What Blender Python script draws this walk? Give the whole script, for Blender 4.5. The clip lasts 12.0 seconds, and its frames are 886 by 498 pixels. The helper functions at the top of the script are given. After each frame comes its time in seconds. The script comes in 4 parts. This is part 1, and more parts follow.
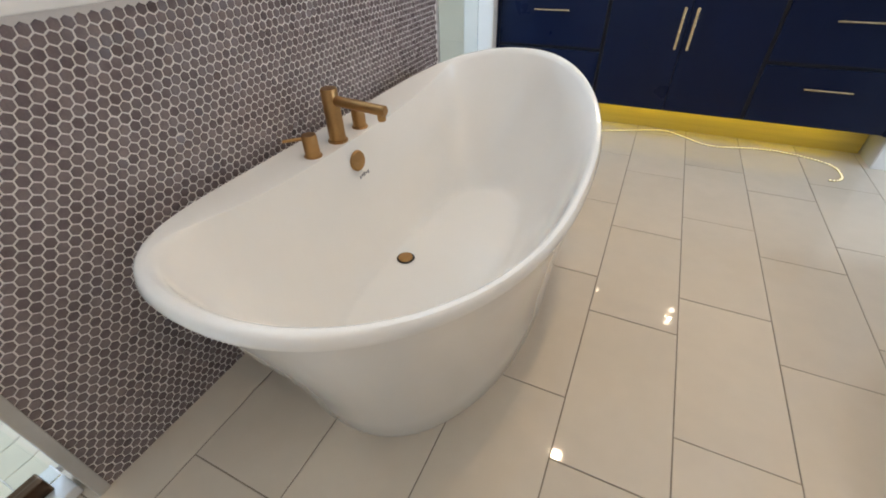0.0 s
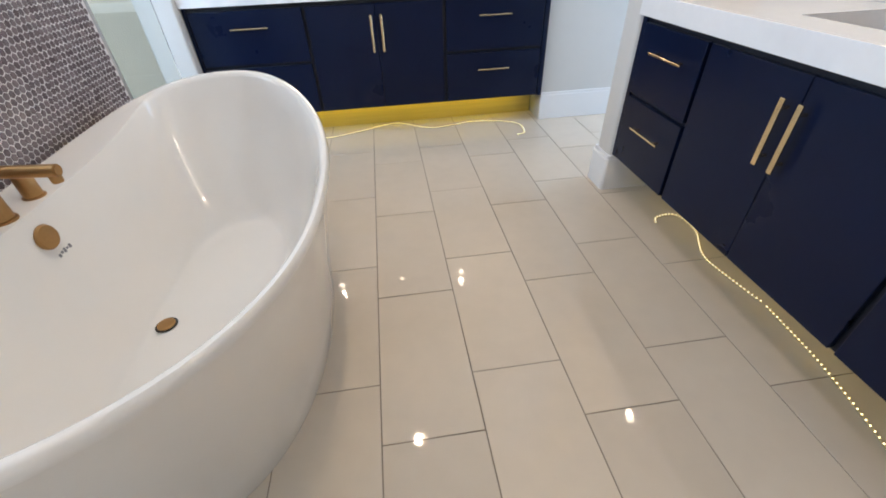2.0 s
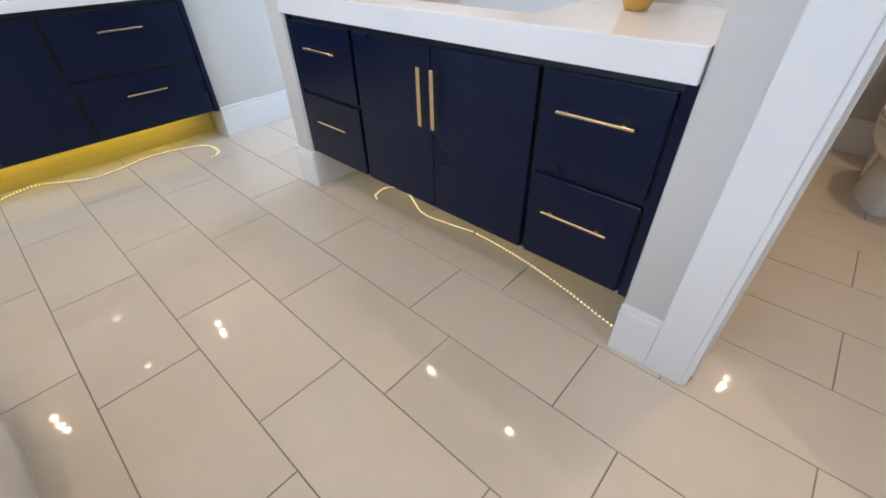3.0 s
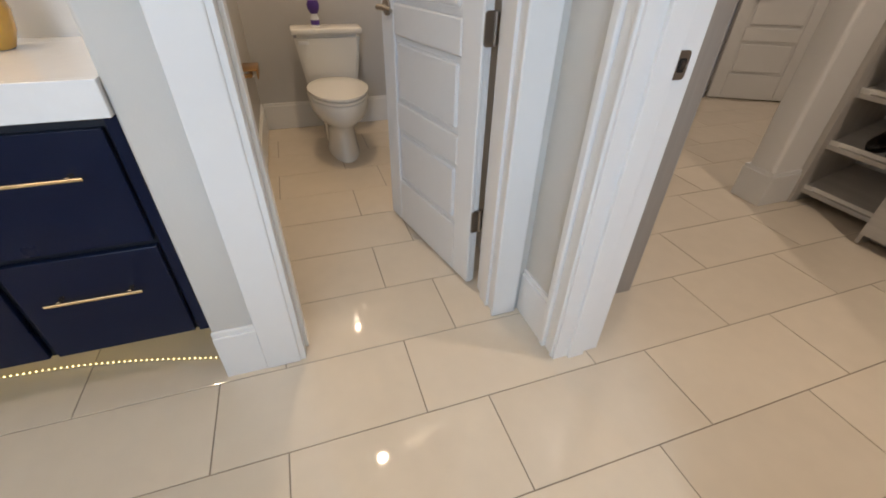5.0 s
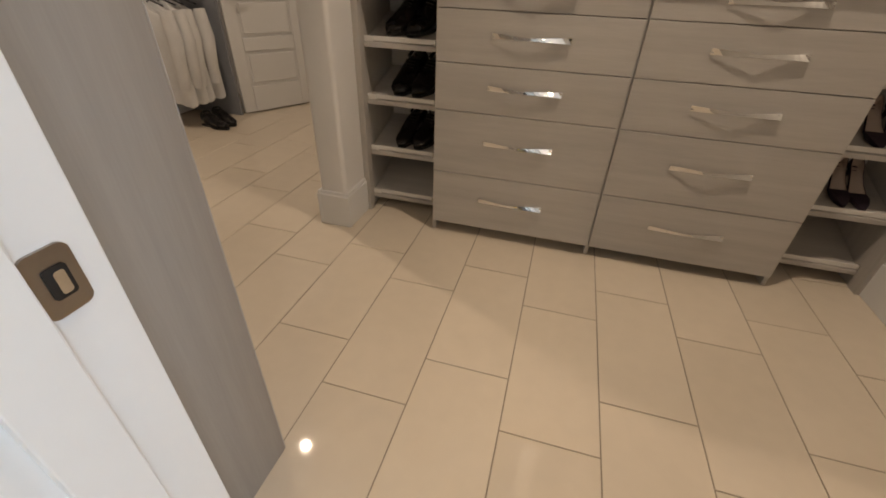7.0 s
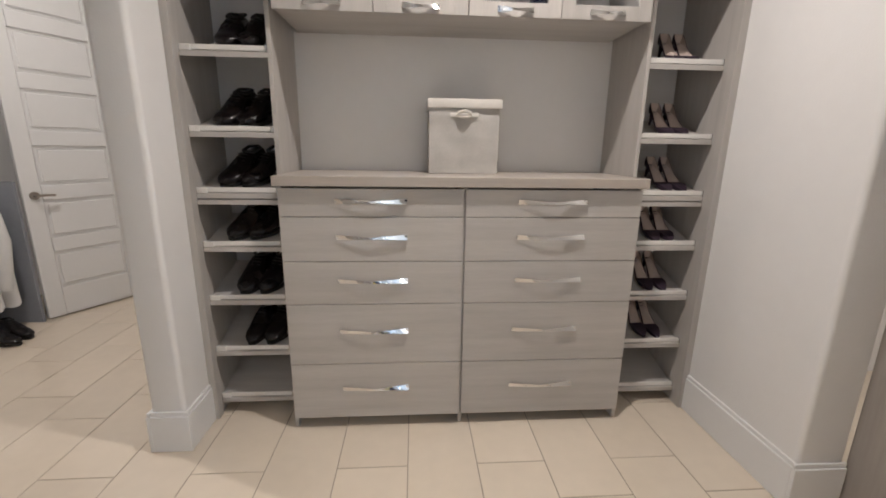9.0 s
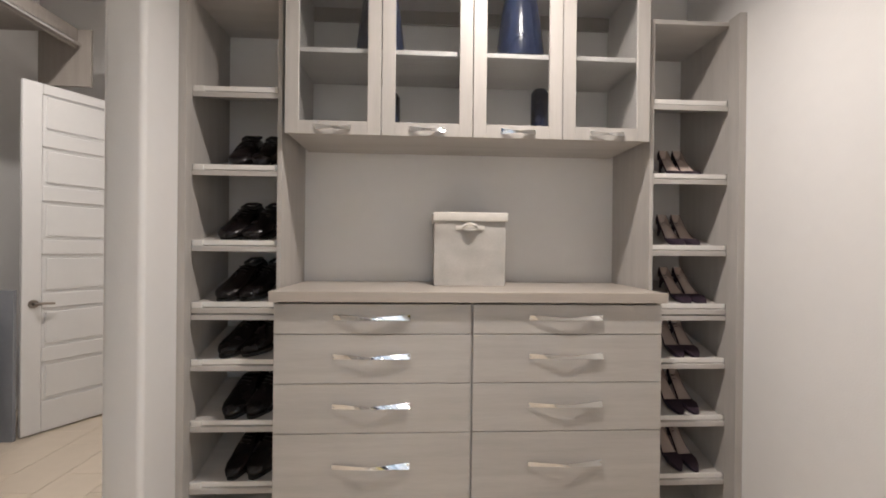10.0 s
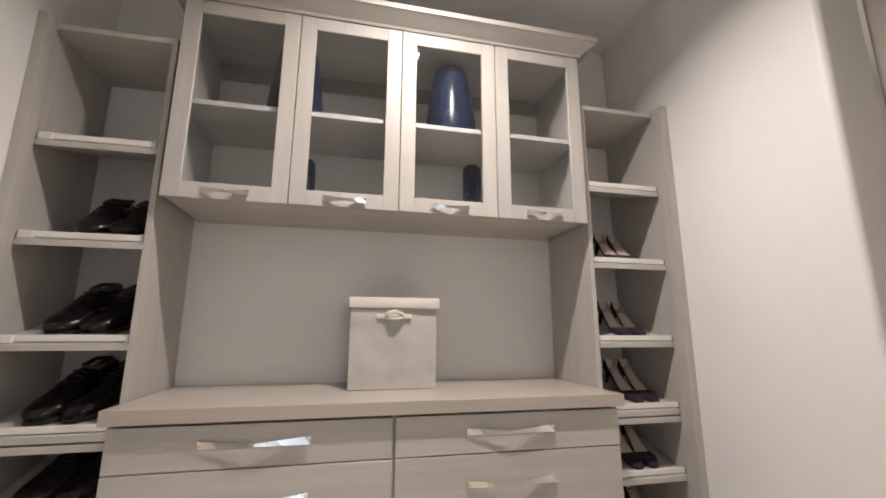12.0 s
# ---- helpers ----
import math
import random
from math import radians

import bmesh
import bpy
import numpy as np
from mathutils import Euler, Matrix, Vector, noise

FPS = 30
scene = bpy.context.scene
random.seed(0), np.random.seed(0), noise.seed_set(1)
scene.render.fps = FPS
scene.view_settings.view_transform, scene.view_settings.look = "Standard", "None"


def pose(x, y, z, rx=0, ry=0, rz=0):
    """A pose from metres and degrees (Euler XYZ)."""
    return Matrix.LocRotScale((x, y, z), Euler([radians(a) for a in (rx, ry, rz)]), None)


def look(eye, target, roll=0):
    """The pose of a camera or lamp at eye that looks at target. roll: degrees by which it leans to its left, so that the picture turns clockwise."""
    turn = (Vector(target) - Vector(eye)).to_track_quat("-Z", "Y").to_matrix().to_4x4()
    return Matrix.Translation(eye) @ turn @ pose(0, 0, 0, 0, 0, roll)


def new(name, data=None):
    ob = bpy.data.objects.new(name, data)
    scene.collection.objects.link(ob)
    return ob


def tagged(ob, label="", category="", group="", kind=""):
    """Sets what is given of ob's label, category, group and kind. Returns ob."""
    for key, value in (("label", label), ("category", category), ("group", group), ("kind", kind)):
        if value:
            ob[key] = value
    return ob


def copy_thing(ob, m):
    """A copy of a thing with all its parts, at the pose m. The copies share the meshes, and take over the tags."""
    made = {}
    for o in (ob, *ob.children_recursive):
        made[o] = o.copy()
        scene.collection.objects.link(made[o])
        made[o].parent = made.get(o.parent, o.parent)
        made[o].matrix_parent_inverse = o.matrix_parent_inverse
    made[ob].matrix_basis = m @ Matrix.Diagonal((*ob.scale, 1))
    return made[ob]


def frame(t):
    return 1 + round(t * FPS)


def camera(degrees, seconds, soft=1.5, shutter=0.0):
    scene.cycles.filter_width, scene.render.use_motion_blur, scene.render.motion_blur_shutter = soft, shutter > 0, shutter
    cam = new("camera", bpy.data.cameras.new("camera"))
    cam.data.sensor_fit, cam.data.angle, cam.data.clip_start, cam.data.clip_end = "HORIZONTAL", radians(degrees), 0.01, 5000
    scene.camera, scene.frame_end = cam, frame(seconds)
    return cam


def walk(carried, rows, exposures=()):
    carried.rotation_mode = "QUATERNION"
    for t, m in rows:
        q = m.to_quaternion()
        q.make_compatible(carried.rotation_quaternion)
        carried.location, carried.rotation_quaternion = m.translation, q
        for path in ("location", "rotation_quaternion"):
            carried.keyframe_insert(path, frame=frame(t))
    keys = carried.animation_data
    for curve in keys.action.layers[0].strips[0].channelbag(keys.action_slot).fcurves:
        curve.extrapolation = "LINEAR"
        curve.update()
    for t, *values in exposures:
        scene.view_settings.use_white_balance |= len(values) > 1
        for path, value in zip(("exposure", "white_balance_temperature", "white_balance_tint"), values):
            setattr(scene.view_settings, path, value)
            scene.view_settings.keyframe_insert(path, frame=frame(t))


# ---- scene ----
cam = camera(93.9, 12.0, soft=1.8)
PATH = [
    (0, (0.302, -0.6, 1.17), (-0.403, 0.805, -0.068), -2.1),
    (0.5, (0.366, -0.612, 1.17), (-0.203, 0.849, -0.072), -2.8),
    (1, (0.407, -0.636, 1.162), (0.01, 0.888, -0.07), -3.2),
    (1.5, (0.428, -0.654, 1.164), (0.249, 0.917, -0.062), -3.3),
    (2, (0.431, -0.621, 1.17), (0.617, 0.952, -0.051), -2.3),
    (2.5, (0.472, -0.607, 1.136), (1.157, 0.829, -0.077), -2.3),
    (2.7, (0.474, -0.616, 1.118), (1.382, 0.693, -0.09), -1.4),
    (3, (0.504, -0.641, 1.132), (1.664, 0.434, -0.093), -1.2),
    (3.5, (0.484, -0.671, 1.151), (1.943, -0.068, -0.077), -0.4),
    (3.7, (0.469, -0.683, 1.154), (1.994, -0.269, -0.073), -0.0),
    (5.3, (0.547, -0.903, 1.147), (2.023, -1.617, 0.002), 1.0),
    (5.5, (0.627, -1.008, 1.131), (2.052, -1.836, -0.003), 0.6),
    (6, (0.776, -1.243, 1.139), (1.976, -2.369, 0.001), 0.5),
    (6.5, (0.86, -1.371, 1.136), (1.719, -2.778, 0.003), 1.3),
    (7, (0.908, -1.455, 1.176), (1.334, -3.061, 0.063), 2.2),
    (7.2, (0.917, -1.462, 1.204), (1.163, -3.116, 0.107), 2.4),
    (8.8, (0.904, -1.502, 1.335), (0.746, -3.413, 0.765), 0.9),
    (9, (0.883, -1.506, 1.35), (0.746, -3.445, 0.881), 0.8),
    (9.5, (0.877, -1.542, 1.386), (0.757, -3.526, 1.158), 0.6),
    (10, (0.872, -1.614, 1.413), (0.769, -3.611, 1.408), 0.6),
    (10.5, (0.899, -1.684, 1.458), (0.808, -3.674, 1.637), 0.5),
    (11, (0.938, -1.748, 1.493), (0.814, -3.721, 1.794), 0.4),
    (11.5, (0.931, -1.804, 1.473), (0.701, -3.755, 1.849), 0.3),
    (12, (0.818, -1.911, 1.453), (0.39, -3.825, 1.842), 0.2),
]
EXPOSURES = [(0.0, -0.52, 6950, 12.5), (1.5, -0.48, 6800, 13), (2.5, -0.46, 6550, 14.5), (3.7, -0.38, 6700, 14.5), (5.3, -0.44, 7080, 13), (6.0, -0.48, 7150, 13), (6.5, -0.56, 7900, 14), (7.2, -0.26, 7350, 13), (8.8, 0.24, 5900, 10.5), (9.6, 0.38, 5950, 10.5), (11.0, 0.38, 6030, 11.5), (12.0, 0.36, 6050, 11.5)]
walk(cam, [(t, look(eye, target, roll)) for t, eye, target, roll in PATH], EXPOSURES)

# ---- world and light ----
world = bpy.data.worlds.new("sky")
scene.world = world
world.use_nodes = True
wn = world.node_tree
sky = wn.nodes.new("ShaderNodeTexSky")
sky.sky_type, sky.sun_disc, sky.sun_elevation, sky.sun_rotation = "NISHITA", False, radians(38), radians(200)
wn.nodes["Background"].inputs["Strength"].default_value = 0.12
wn.links.new(sky.outputs[0], wn.nodes["Background"].inputs["Color"])

CEIL = 3.08
WARM = (1.0, 0.795, 0.56)
SOFTWARM = (1.0, 0.87, 0.74)
DAY = (0.54, 0.74, 1.0)


def lamp(name, m, power, color, size=0.12, sy=None, spread=180, shape="DISK"):
    d = bpy.data.lights.new(name, "AREA")
    d.energy, d.color, d.shape, d.size, d.spread = power, color, shape, size, radians(spread)
    if sy:
        d.shape, d.size_y = "RECTANGLE", sy
    ob = new(name, d)
    ob.matrix_basis = m
    return ob


sun_data = bpy.data.lights.new("sun", "SUN")
sun_data.energy, sun_data.angle, sun_data.color = 2.5, radians(0.5), (1.0, 0.95, 0.88)
new("sun", sun_data).matrix_basis = pose(0, 0, 8, 52, 0, 200)
# daylight at the shower window, and an added blue fill lamp at the unseen passage end
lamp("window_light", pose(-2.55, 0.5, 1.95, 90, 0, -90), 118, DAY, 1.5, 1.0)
lamp("passage_fill", pose(3.27, 1.9, 1.30, 90, 0, 90), 48, DAY, 0.75, 2.3)
# last entry: unseen downlight, added to raise the soft light in the closet
CANS = ((0.36, 1.62, CEIL, 10, WARM), (0.36, 0.46, CEIL, 10, WARM), (2.75, -1.0, CEIL, 18, WARM), (0.525, -2.81, CEIL, 23, SOFTWARM), (3.1, -3.72, 3.6, 27, SOFTWARM), (-1.70, -2.20, CEIL, 16, SOFTWARM))
for cx, cy, cz, power, tint in CANS:
    lamp("can_light", pose(cx, cy, cz - 0.03), power, tint, 0.075 if cy > -1.5 else 0.07, spread=165 if cy > -1.5 else (146 if 0 < cx < 1 else 158))
SCONCES = ((-0.27, 2.80, 1.82, 7), (1.03, 2.80, 1.82, 7), (2.0, 0.88, 1.68, 7), (2.0, 0.09, 1.68, 7), (3.82, -1.0, 2.1, 9))
for cx, cy, cz, power in SCONCES:
    d = bpy.data.lights.new("sconce_light", "POINT")
    d.energy, d.color, d.shadow_soft_size = power, WARM, 0.014
    new("sconce_light", d).location = (cx - (0.03 if cy < 2 else 0), cy - (0.03 if cy > 2 else 0), cz + 0.085)
GOLD_GLOW = (1.0, 0.80, 0.0)
lamp("strip_light", pose(0.42, 2.475, 0.182, 48, 0, 0), 1.7, GOLD_GLOW, 2.0, 0.012)
lamp("strip_light", pose(1.68, 0.40, 0.185, 62, 0, -90), 0.45, (1.0, 0.74, 0.20), 1.5, 0.012)


# ---- materials ----
def mat(name, color, rough=0.5, metal=0.0, var=0.06, scale=6.0, bump=0.0, bscale=60.0, stretch=(1, 1, 1), per=0.0, coat=0.0, rvar=0.0, spec=0.5):
    """A principled surface: colour with variation at two scales, optional streaks, relief and a shift from piece to piece."""
    m = bpy.data.materials.new(name)
    m.use_nodes = True
    t, p = m.node_tree, m.node_tree.nodes["Principled BSDF"]
    p.inputs["Metallic"].default_value, p.inputs["Roughness"].default_value = metal, rough
    p.inputs["Coat Weight"].default_value, p.inputs["Specular IOR Level"].default_value = coat, spec
    p.inputs["Coat Roughness"].default_value = 0.04
    co = t.nodes.new("ShaderNodeTexCoord")
    mp = t.nodes.new("ShaderNodeMapping")
    mp.inputs["Scale"].default_value = stretch
    t.links.new(co.outputs["Object"], mp.inputs["Vector"])
    info = t.nodes.new("ShaderNodeObjectInfo")
    shift = t.nodes.new("ShaderNodeVectorMath")
    shift.operation = "ADD"
    t.links.new(mp.outputs[0], shift.inputs[0])
    far = t.nodes.new("ShaderNodeMath")
    far.operation, far.inputs[1].default_value = "MULTIPLY", 37.0
    t.links.new(info.outputs["Random"], far.inputs[0])
    t.links.new(far.outputs[0], shift.inputs[1])
    n1, n2 = t.nodes.new("ShaderNodeTexNoise"), t.nodes.new("ShaderNodeTexNoise")
    n1.inputs["Scale"].default_value, n2.inputs["Scale"].default_value = scale, scale * 9
    n1.inputs["Detail"].default_value = 5
    t.links.new(shift.outputs[0], n1.inputs["Vector"])
    t.links.new(shift.outputs[0], n2.inputs["Vector"])
    mix = t.nodes.new("ShaderNodeMath")
    mix.operation = "MULTIPLY_ADD"
    mix.inputs[1].default_value = 0.45
    t.links.new(n2.outputs[0], mix.inputs[0])
    t.links.new(n1.outputs[0], mix.inputs[2])
    rng = t.nodes.new("ShaderNodeMapRange")
    rng.inputs[1].default_value, rng.inputs[2].default_value = 0.45, 1.0
    rng.inputs[3].default_value, rng.inputs[4].default_value = 1 - var, 1 + var
    t.links.new(mix.outputs[0], rng.inputs[0])
    val = rng.outputs[0]
    if per:
        pr = t.nodes.new("ShaderNodeMapRange")
        pr.inputs[3].default_value, pr.inputs[4].default_value = 1 - per, 1 + per
        t.links.new(info.outputs["Random"], pr.inputs[0])
        mm = t.nodes.new("ShaderNodeMath")
        mm.operation = "MULTIPLY"
        t.links.new(val, mm.inputs[0])
        t.links.new(pr.outputs[0], mm.inputs[1])
        val = mm.outputs[0]
    hsv = t.nodes.new("ShaderNodeHueSaturation")
    hsv.inputs["Color"].default_value = (*color, 1)
    t.links.new(val, hsv.inputs["Value"])
    t.links.new(hsv.outputs[0], p.inputs["Base Color"])
    if rvar:
        rr = t.nodes.new("ShaderNodeMapRange")
        rr.inputs[1].default_value, rr.inputs[2].default_value = 0.3, 0.7
        rr.inputs[3].default_value, rr.inputs[4].default_value = max(0.01, rough - rvar), rough + rvar
        t.links.new(n1.outputs[0], rr.inputs[0])
        t.links.new(rr.outputs[0], p.inputs["Roughness"])
    if bump:
        n3 = t.nodes.new("ShaderNodeTexNoise")
        n3.inputs["Scale"].default_value, n3.inputs["Detail"].default_value = bscale, 3
        t.links.new(shift.outputs[0], n3.inputs["Vector"])
        b = t.nodes.new("ShaderNodeBump")
        b.inputs["Strength"].default_value, b.inputs["Distance"].default_value = bump, 0.002
        t.links.new(n3.outputs[0], b.inputs["Height"])
        t.links.new(b.outputs[0], p.inputs["Normal"])
    return m


def glow(name, color, strength):
    m = bpy.data.materials.new(name)
    m.use_nodes = True
    p = m.node_tree.nodes["Principled BSDF"]
    p.inputs["Base Color"].default_value = (*color, 1)
    p.inputs["Emission Color"].default_value, p.inputs["Emission Strength"].default_value = (*color, 1), strength
    return m


def glass(name, color=(0.95, 0.98, 0.97), rough=0.0):
    m = bpy.data.materials.new(name)
    m.use_nodes = True
    p = m.node_tree.nodes["Principled BSDF"]
    p.inputs["Base Color"].default_value, p.inputs["Roughness"].default_value = (*color, 1), rough
    p.inputs["Transmission Weight"].default_value, p.inputs["IOR"].default_value = 1.0, 1.45
    return m


PAINT = mat("wall paint", (0.60, 0.585, 0.555), 0.55, var=0.02, scale=2.0, bump=0.25, bscale=140)
PAINT_WC = mat("grey wall paint", (0.54, 0.525, 0.51), 0.55, var=0.02, scale=2.0, bump=0.25, bscale=140)
PAINT_IN = mat("closet paint", (0.80, 0.79, 0.78), 0.5, var=0.02, scale=2.0, bump=0.25, bscale=140)
CEILING = mat("ceiling paint", (0.86, 0.855, 0.84), 0.7, var=0.02, scale=2.0, bump=0.2, bscale=120)
TRIM = mat("white trim paint", (0.80, 0.80, 0.80), 0.28, var=0.015, scale=3.0, bump=0.05, bscale=40)
TILE = mat("cream porcelain", (0.685, 0.60, 0.49), 0.04, var=0.05, scale=1.6, per=0.03, rvar=0.015, bump=0.02, bscale=6, spec=0.6)
GROUT = mat("tan grout", (0.27, 0.225, 0.175), 0.85, var=0.12, scale=8, bump=0.4, bscale=300)
HEXGROUT = mat("light grout", (0.78, 0.745, 0.73), 0.8, var=0.06, scale=20, bump=0.4, bscale=400)
HEX = mat("brown glazed mosaic", (0.185, 0.150, 0.156), 0.06, var=0.25, scale=30, per=0.24, bump=0.12, bscale=50, rvar=0.03)
TUB = mat("white acrylic", (0.89, 0.87, 0.83), 0.05, var=0.012, scale=2, coat=0.4)
CERAMIC = mat("white ceramic", (0.80, 0.78, 0.74), 0.08, var=0.012, scale=3, coat=0.3)
BRONZE = mat("brushed bronze", (0.42, 0.235, 0.095), 0.33, 1.0, var=0.10, scale=14, bump=0.06, bscale=200)
GOLDBAR = mat("champagne gold", (0.80, 0.62, 0.38), 0.26, 1.0, var=0.05, scale=30)
NAVY = mat("navy lacquer", (0.0021, 0.0066, 0.0275), 0.32, var=0.10, scale=5, bump=0.05, bscale=80, rvar=0.05, spec=0.25)
# navy copy, darkened for the shade in the gaps between the fronts
NAVYSHADE = mat("navy recess shade", (0.002, 0.004, 0.012), 0.5, var=0.1, scale=5)
QUARTZ = mat("white quartz", (0.82, 0.82, 0.82), 0.12, var=0.035, scale=3.5, coat=0.2)
# the yellow base colour carries part of the strip's glow on the kick
KICKGLOW = mat("toe kick wood with glow yellow", (0.56, 0.44, 0.13), 0.6, var=0.12, scale=3, stretch=(0.3, 8, 8))
CHROME = mat("chrome", (0.80, 0.80, 0.80), 0.09, 1.0, var=0.02, scale=10)
DARKBRONZE = mat("dark oiled bronze", (0.085, 0.050, 0.030), 0.40, 1.0, var=0.10, scale=20)
NICKEL = mat("satin nickel", (0.36, 0.32, 0.285), 0.36, 1.0, var=0.05, scale=30)
LAM = mat("taupe wood laminate", (0.474, 0.450, 0.424), 0.42, var=0.10, scale=3.0, stretch=(0.55, 6, 9), per=0.03, bump=0.10, bscale=25)
LAMV = mat("taupe laminate upright", (0.452, 0.428, 0.402), 0.42, var=0.09, scale=3.0, stretch=(9, 9, 0.5), per=0.03, bump=0.10, bscale=25, spec=0.35)
# copy of the taupe laminate, darkened in colour for boards that stand in shade
LAMSHADE = mat("taupe laminate with shade darkening", (0.33, 0.30, 0.272), 0.5, var=0.09, scale=3.0, stretch=(9, 9, 0.5), bump=0.10, bscale=25)
# laminate copy for the top, its colour warmed and darkened for what it reflects
LAMTOP = mat("taupe laminate with reflected warmth", (0.43, 0.385, 0.340), 0.30, var=0.10, scale=3.0, stretch=(0.55, 9, 9), bump=0.06, bscale=25)
LIP = mat("white acrylic lip", (0.74, 0.72, 0.69), 0.2, var=0.03, scale=10)
FENCE = mat("satin grey fence", (0.52, 0.50, 0.47), 0.3, 0.35, var=0.05, scale=12)
PANE = glass("smoky seeded pane", (0.70, 0.72, 0.735), 0.03)
SHOWERGLASS = glass("shower glass", (0.93, 0.98, 0.96))
BLACK = mat("black leather", (0.0045, 0.0030, 0.0036), 0.26, var=0.2, scale=14, bump=0.10, bscale=90, rvar=0.06, spec=0.36)
BLACKSOLE = mat("black rubber", (0.010, 0.009, 0.009), 0.55, var=0.2, scale=30)
SUEDE = mat("dark suede", (0.024, 0.012, 0.024), 0.7, var=0.2, scale=25, bump=0.3, bscale=200)
INSOLE = mat("tan insole", (0.52, 0.43, 0.38), 0.6, var=0.08, scale=12)
LINEN = mat("beige linen", (0.46, 0.44, 0.41), 0.85, var=0.09, scale=14, bump=0.7, bscale=260)
LINENTRIM = mat("pale linen trim", (0.66, 0.63, 0.58), 0.85, var=0.06, scale=14, bump=0.5, bscale=260)
BLUEGLASS = mat("navy glazed ceramic", (0.010, 0.016, 0.042), 0.16, var=0.15, scale=8, coat=0.5)
AMBER = mat("amber glazed ceramic", (0.56, 0.30, 0.05), 0.14, var=0.10, scale=8, coat=0.4)
PURPLE = mat("purple plastic", (0.085, 0.035, 0.24), 0.3, var=0.06, scale=20)
PLASTIC = mat("white plastic", (0.80, 0.80, 0.80), 0.3, var=0.02, scale=20)
PAPER = mat("white paper", (0.82, 0.81, 0.79), 0.9, var=0.03, scale=30, bump=0.3, bscale=150)
SHIRT = mat("white cotton", (0.78, 0.78, 0.78), 0.9, var=0.05, scale=8, bump=0.5, bscale=180)
DARKCLOTH = mat("charcoal cloth", (0.025, 0.025, 0.03), 0.9, var=0.2, scale=10, bump=0.5, bscale=150)
SLATE = mat("slate blue panel", (0.26, 0.275, 0.31), 0.55, var=0.08, scale=4)
SHOWERTILE = mat("pale shower tile", (0.72, 0.66, 0.53), 0.22, var=0.05, scale=3, per=0.03)
MIRROR = mat("mirror silver", (0.92, 0.92, 0.92), 0.01, 1.0, var=0.0)
LENS = glow("lamp lens", (1.0, 0.86, 0.68), 3)
DIODE = glow("led diode", (1.0, 0.84, 0.45), 5)
GLOBE = glow("globe glass", (1.0, 0.86, 0.68), 26)
TAPE = mat("clear led tape", (0.50, 0.43, 0.26), 0.35, var=0.05, scale=30)
INK = mat("grey print", (0.20, 0.20, 0.22), 0.5)

# ---- builders ----
BASE = {}


def thing(name, base, label="", category="", group="", kind=""):
    """An Empty at the base of a thing; its parts are written in world places."""
    ob = new(name)
    ob.location = base
    ob.empty_display_size = 0.05
    BASE[ob.name] = Vector(base)
    return tagged(ob, label, category, group, kind)


def local_thing(name, m, label="", category="", group="", kind=""):
    """The same for a turned thing; its parts are written in its own frame."""
    ob = new(name)
    ob.matrix_basis = m
    BASE[ob.name] = Vector((0, 0, 0))
    return tagged(ob, label, category, group, kind)


def part(name, bm, material, parent=None, label="", smooth=False):
    if parent is not None:
        bmesh.ops.translate(bm, verts=bm.verts[:], vec=-BASE[parent.name])
    me = bpy.data.meshes.new(name)
    bm.normal_update()
    bm.to_mesh(me)
    bm.free()
    me.materials.append(material)
    if smooth:
        me.shade_smooth()
        me.set_sharp_from_angle(angle=radians(40))
    ob = new(name, me)
    if parent is not None:
        ob.parent = parent
        BASE[ob.name] = BASE[parent.name]
    if label:
        ob["label"] = label
    return ob


def add_box(bm, x0, y0, z0, x1, y1, z1):
    vs = [bm.verts.new((x, y, z)) for x in (x0, x1) for y in (y0, y1) for z in (z0, z1)]
    return [bm.faces.new([vs[i] for i in f]) for f in ((0, 1, 3, 2), (4, 6, 7, 5), (0, 4, 5, 1), (2, 3, 7, 6), (0, 2, 6, 4), (1, 5, 7, 3))]


def boxes(*bs, bevel=0.0, seg=2, upright=0.0):
    """A bmesh of boxes with softened edges; upright: rounds the vertical edges alone."""
    bm = bmesh.new()
    for b in bs:
        x0, y0, z0, x1, y1, z1 = b
        add_box(bm, min(x0, x1), min(y0, y1), min(z0, z1), max(x0, x1), max(y0, y1), max(z0, z1))
    if upright:
        es = [e for e in bm.edges if abs((e.verts[0].co - e.verts[1].co).normalized().z) > 0.9]
        bmesh.ops.bevel(bm, geom=es, offset=upright, segments=5, affect="EDGES", profile=0.5)
    if bevel:
        bmesh.ops.bevel(bm, geom=bm.edges[:], offset=bevel, segments=seg, affect="EDGES", profile=0.5)
    return bm


def lathe(profile, n=28, at=(0, 0, 0), sx=1.0, sy=1.0):
    """Turns (radius, height) pairs round the z axis."""
    bm = bmesh.new()
    rings = []
    for r, z in profile:
        rings.append([bm.verts.new((at[0] + sx * r * math.cos(2 * math.pi * i / n), at[1] + sy * r * math.sin(2 * math.pi * i / n), at[2] + z)) for i in range(n)])
    for a, b in zip(rings, rings[1:]):
        for i in range(n):
            bm.faces.new((a[i], a[(i + 1) % n], b[(i + 1) % n], b[i]))
    bm.faces.new(rings[0][::-1])
    bm.faces.new(rings[-1])
    return bm


def loft(rings, caps=True):
    """Joins closed rings of equal length."""
    bm = bmesh.new()
    vs = [[bm.verts.new(p) for p in ring] for ring in rings]
    n = len(vs[0])
    for a, b in zip(vs, vs[1:]):
        for i in range(n):
            bm.faces.new((a[i], a[(i + 1) % n], b[(i + 1) % n], b[i]))
    if caps:
        bm.faces.new(vs[0][::-1])
        bm.faces.new(vs[-1])
    bmesh.ops.recalc_face_normals(bm, faces=bm.faces[:])
    return bm


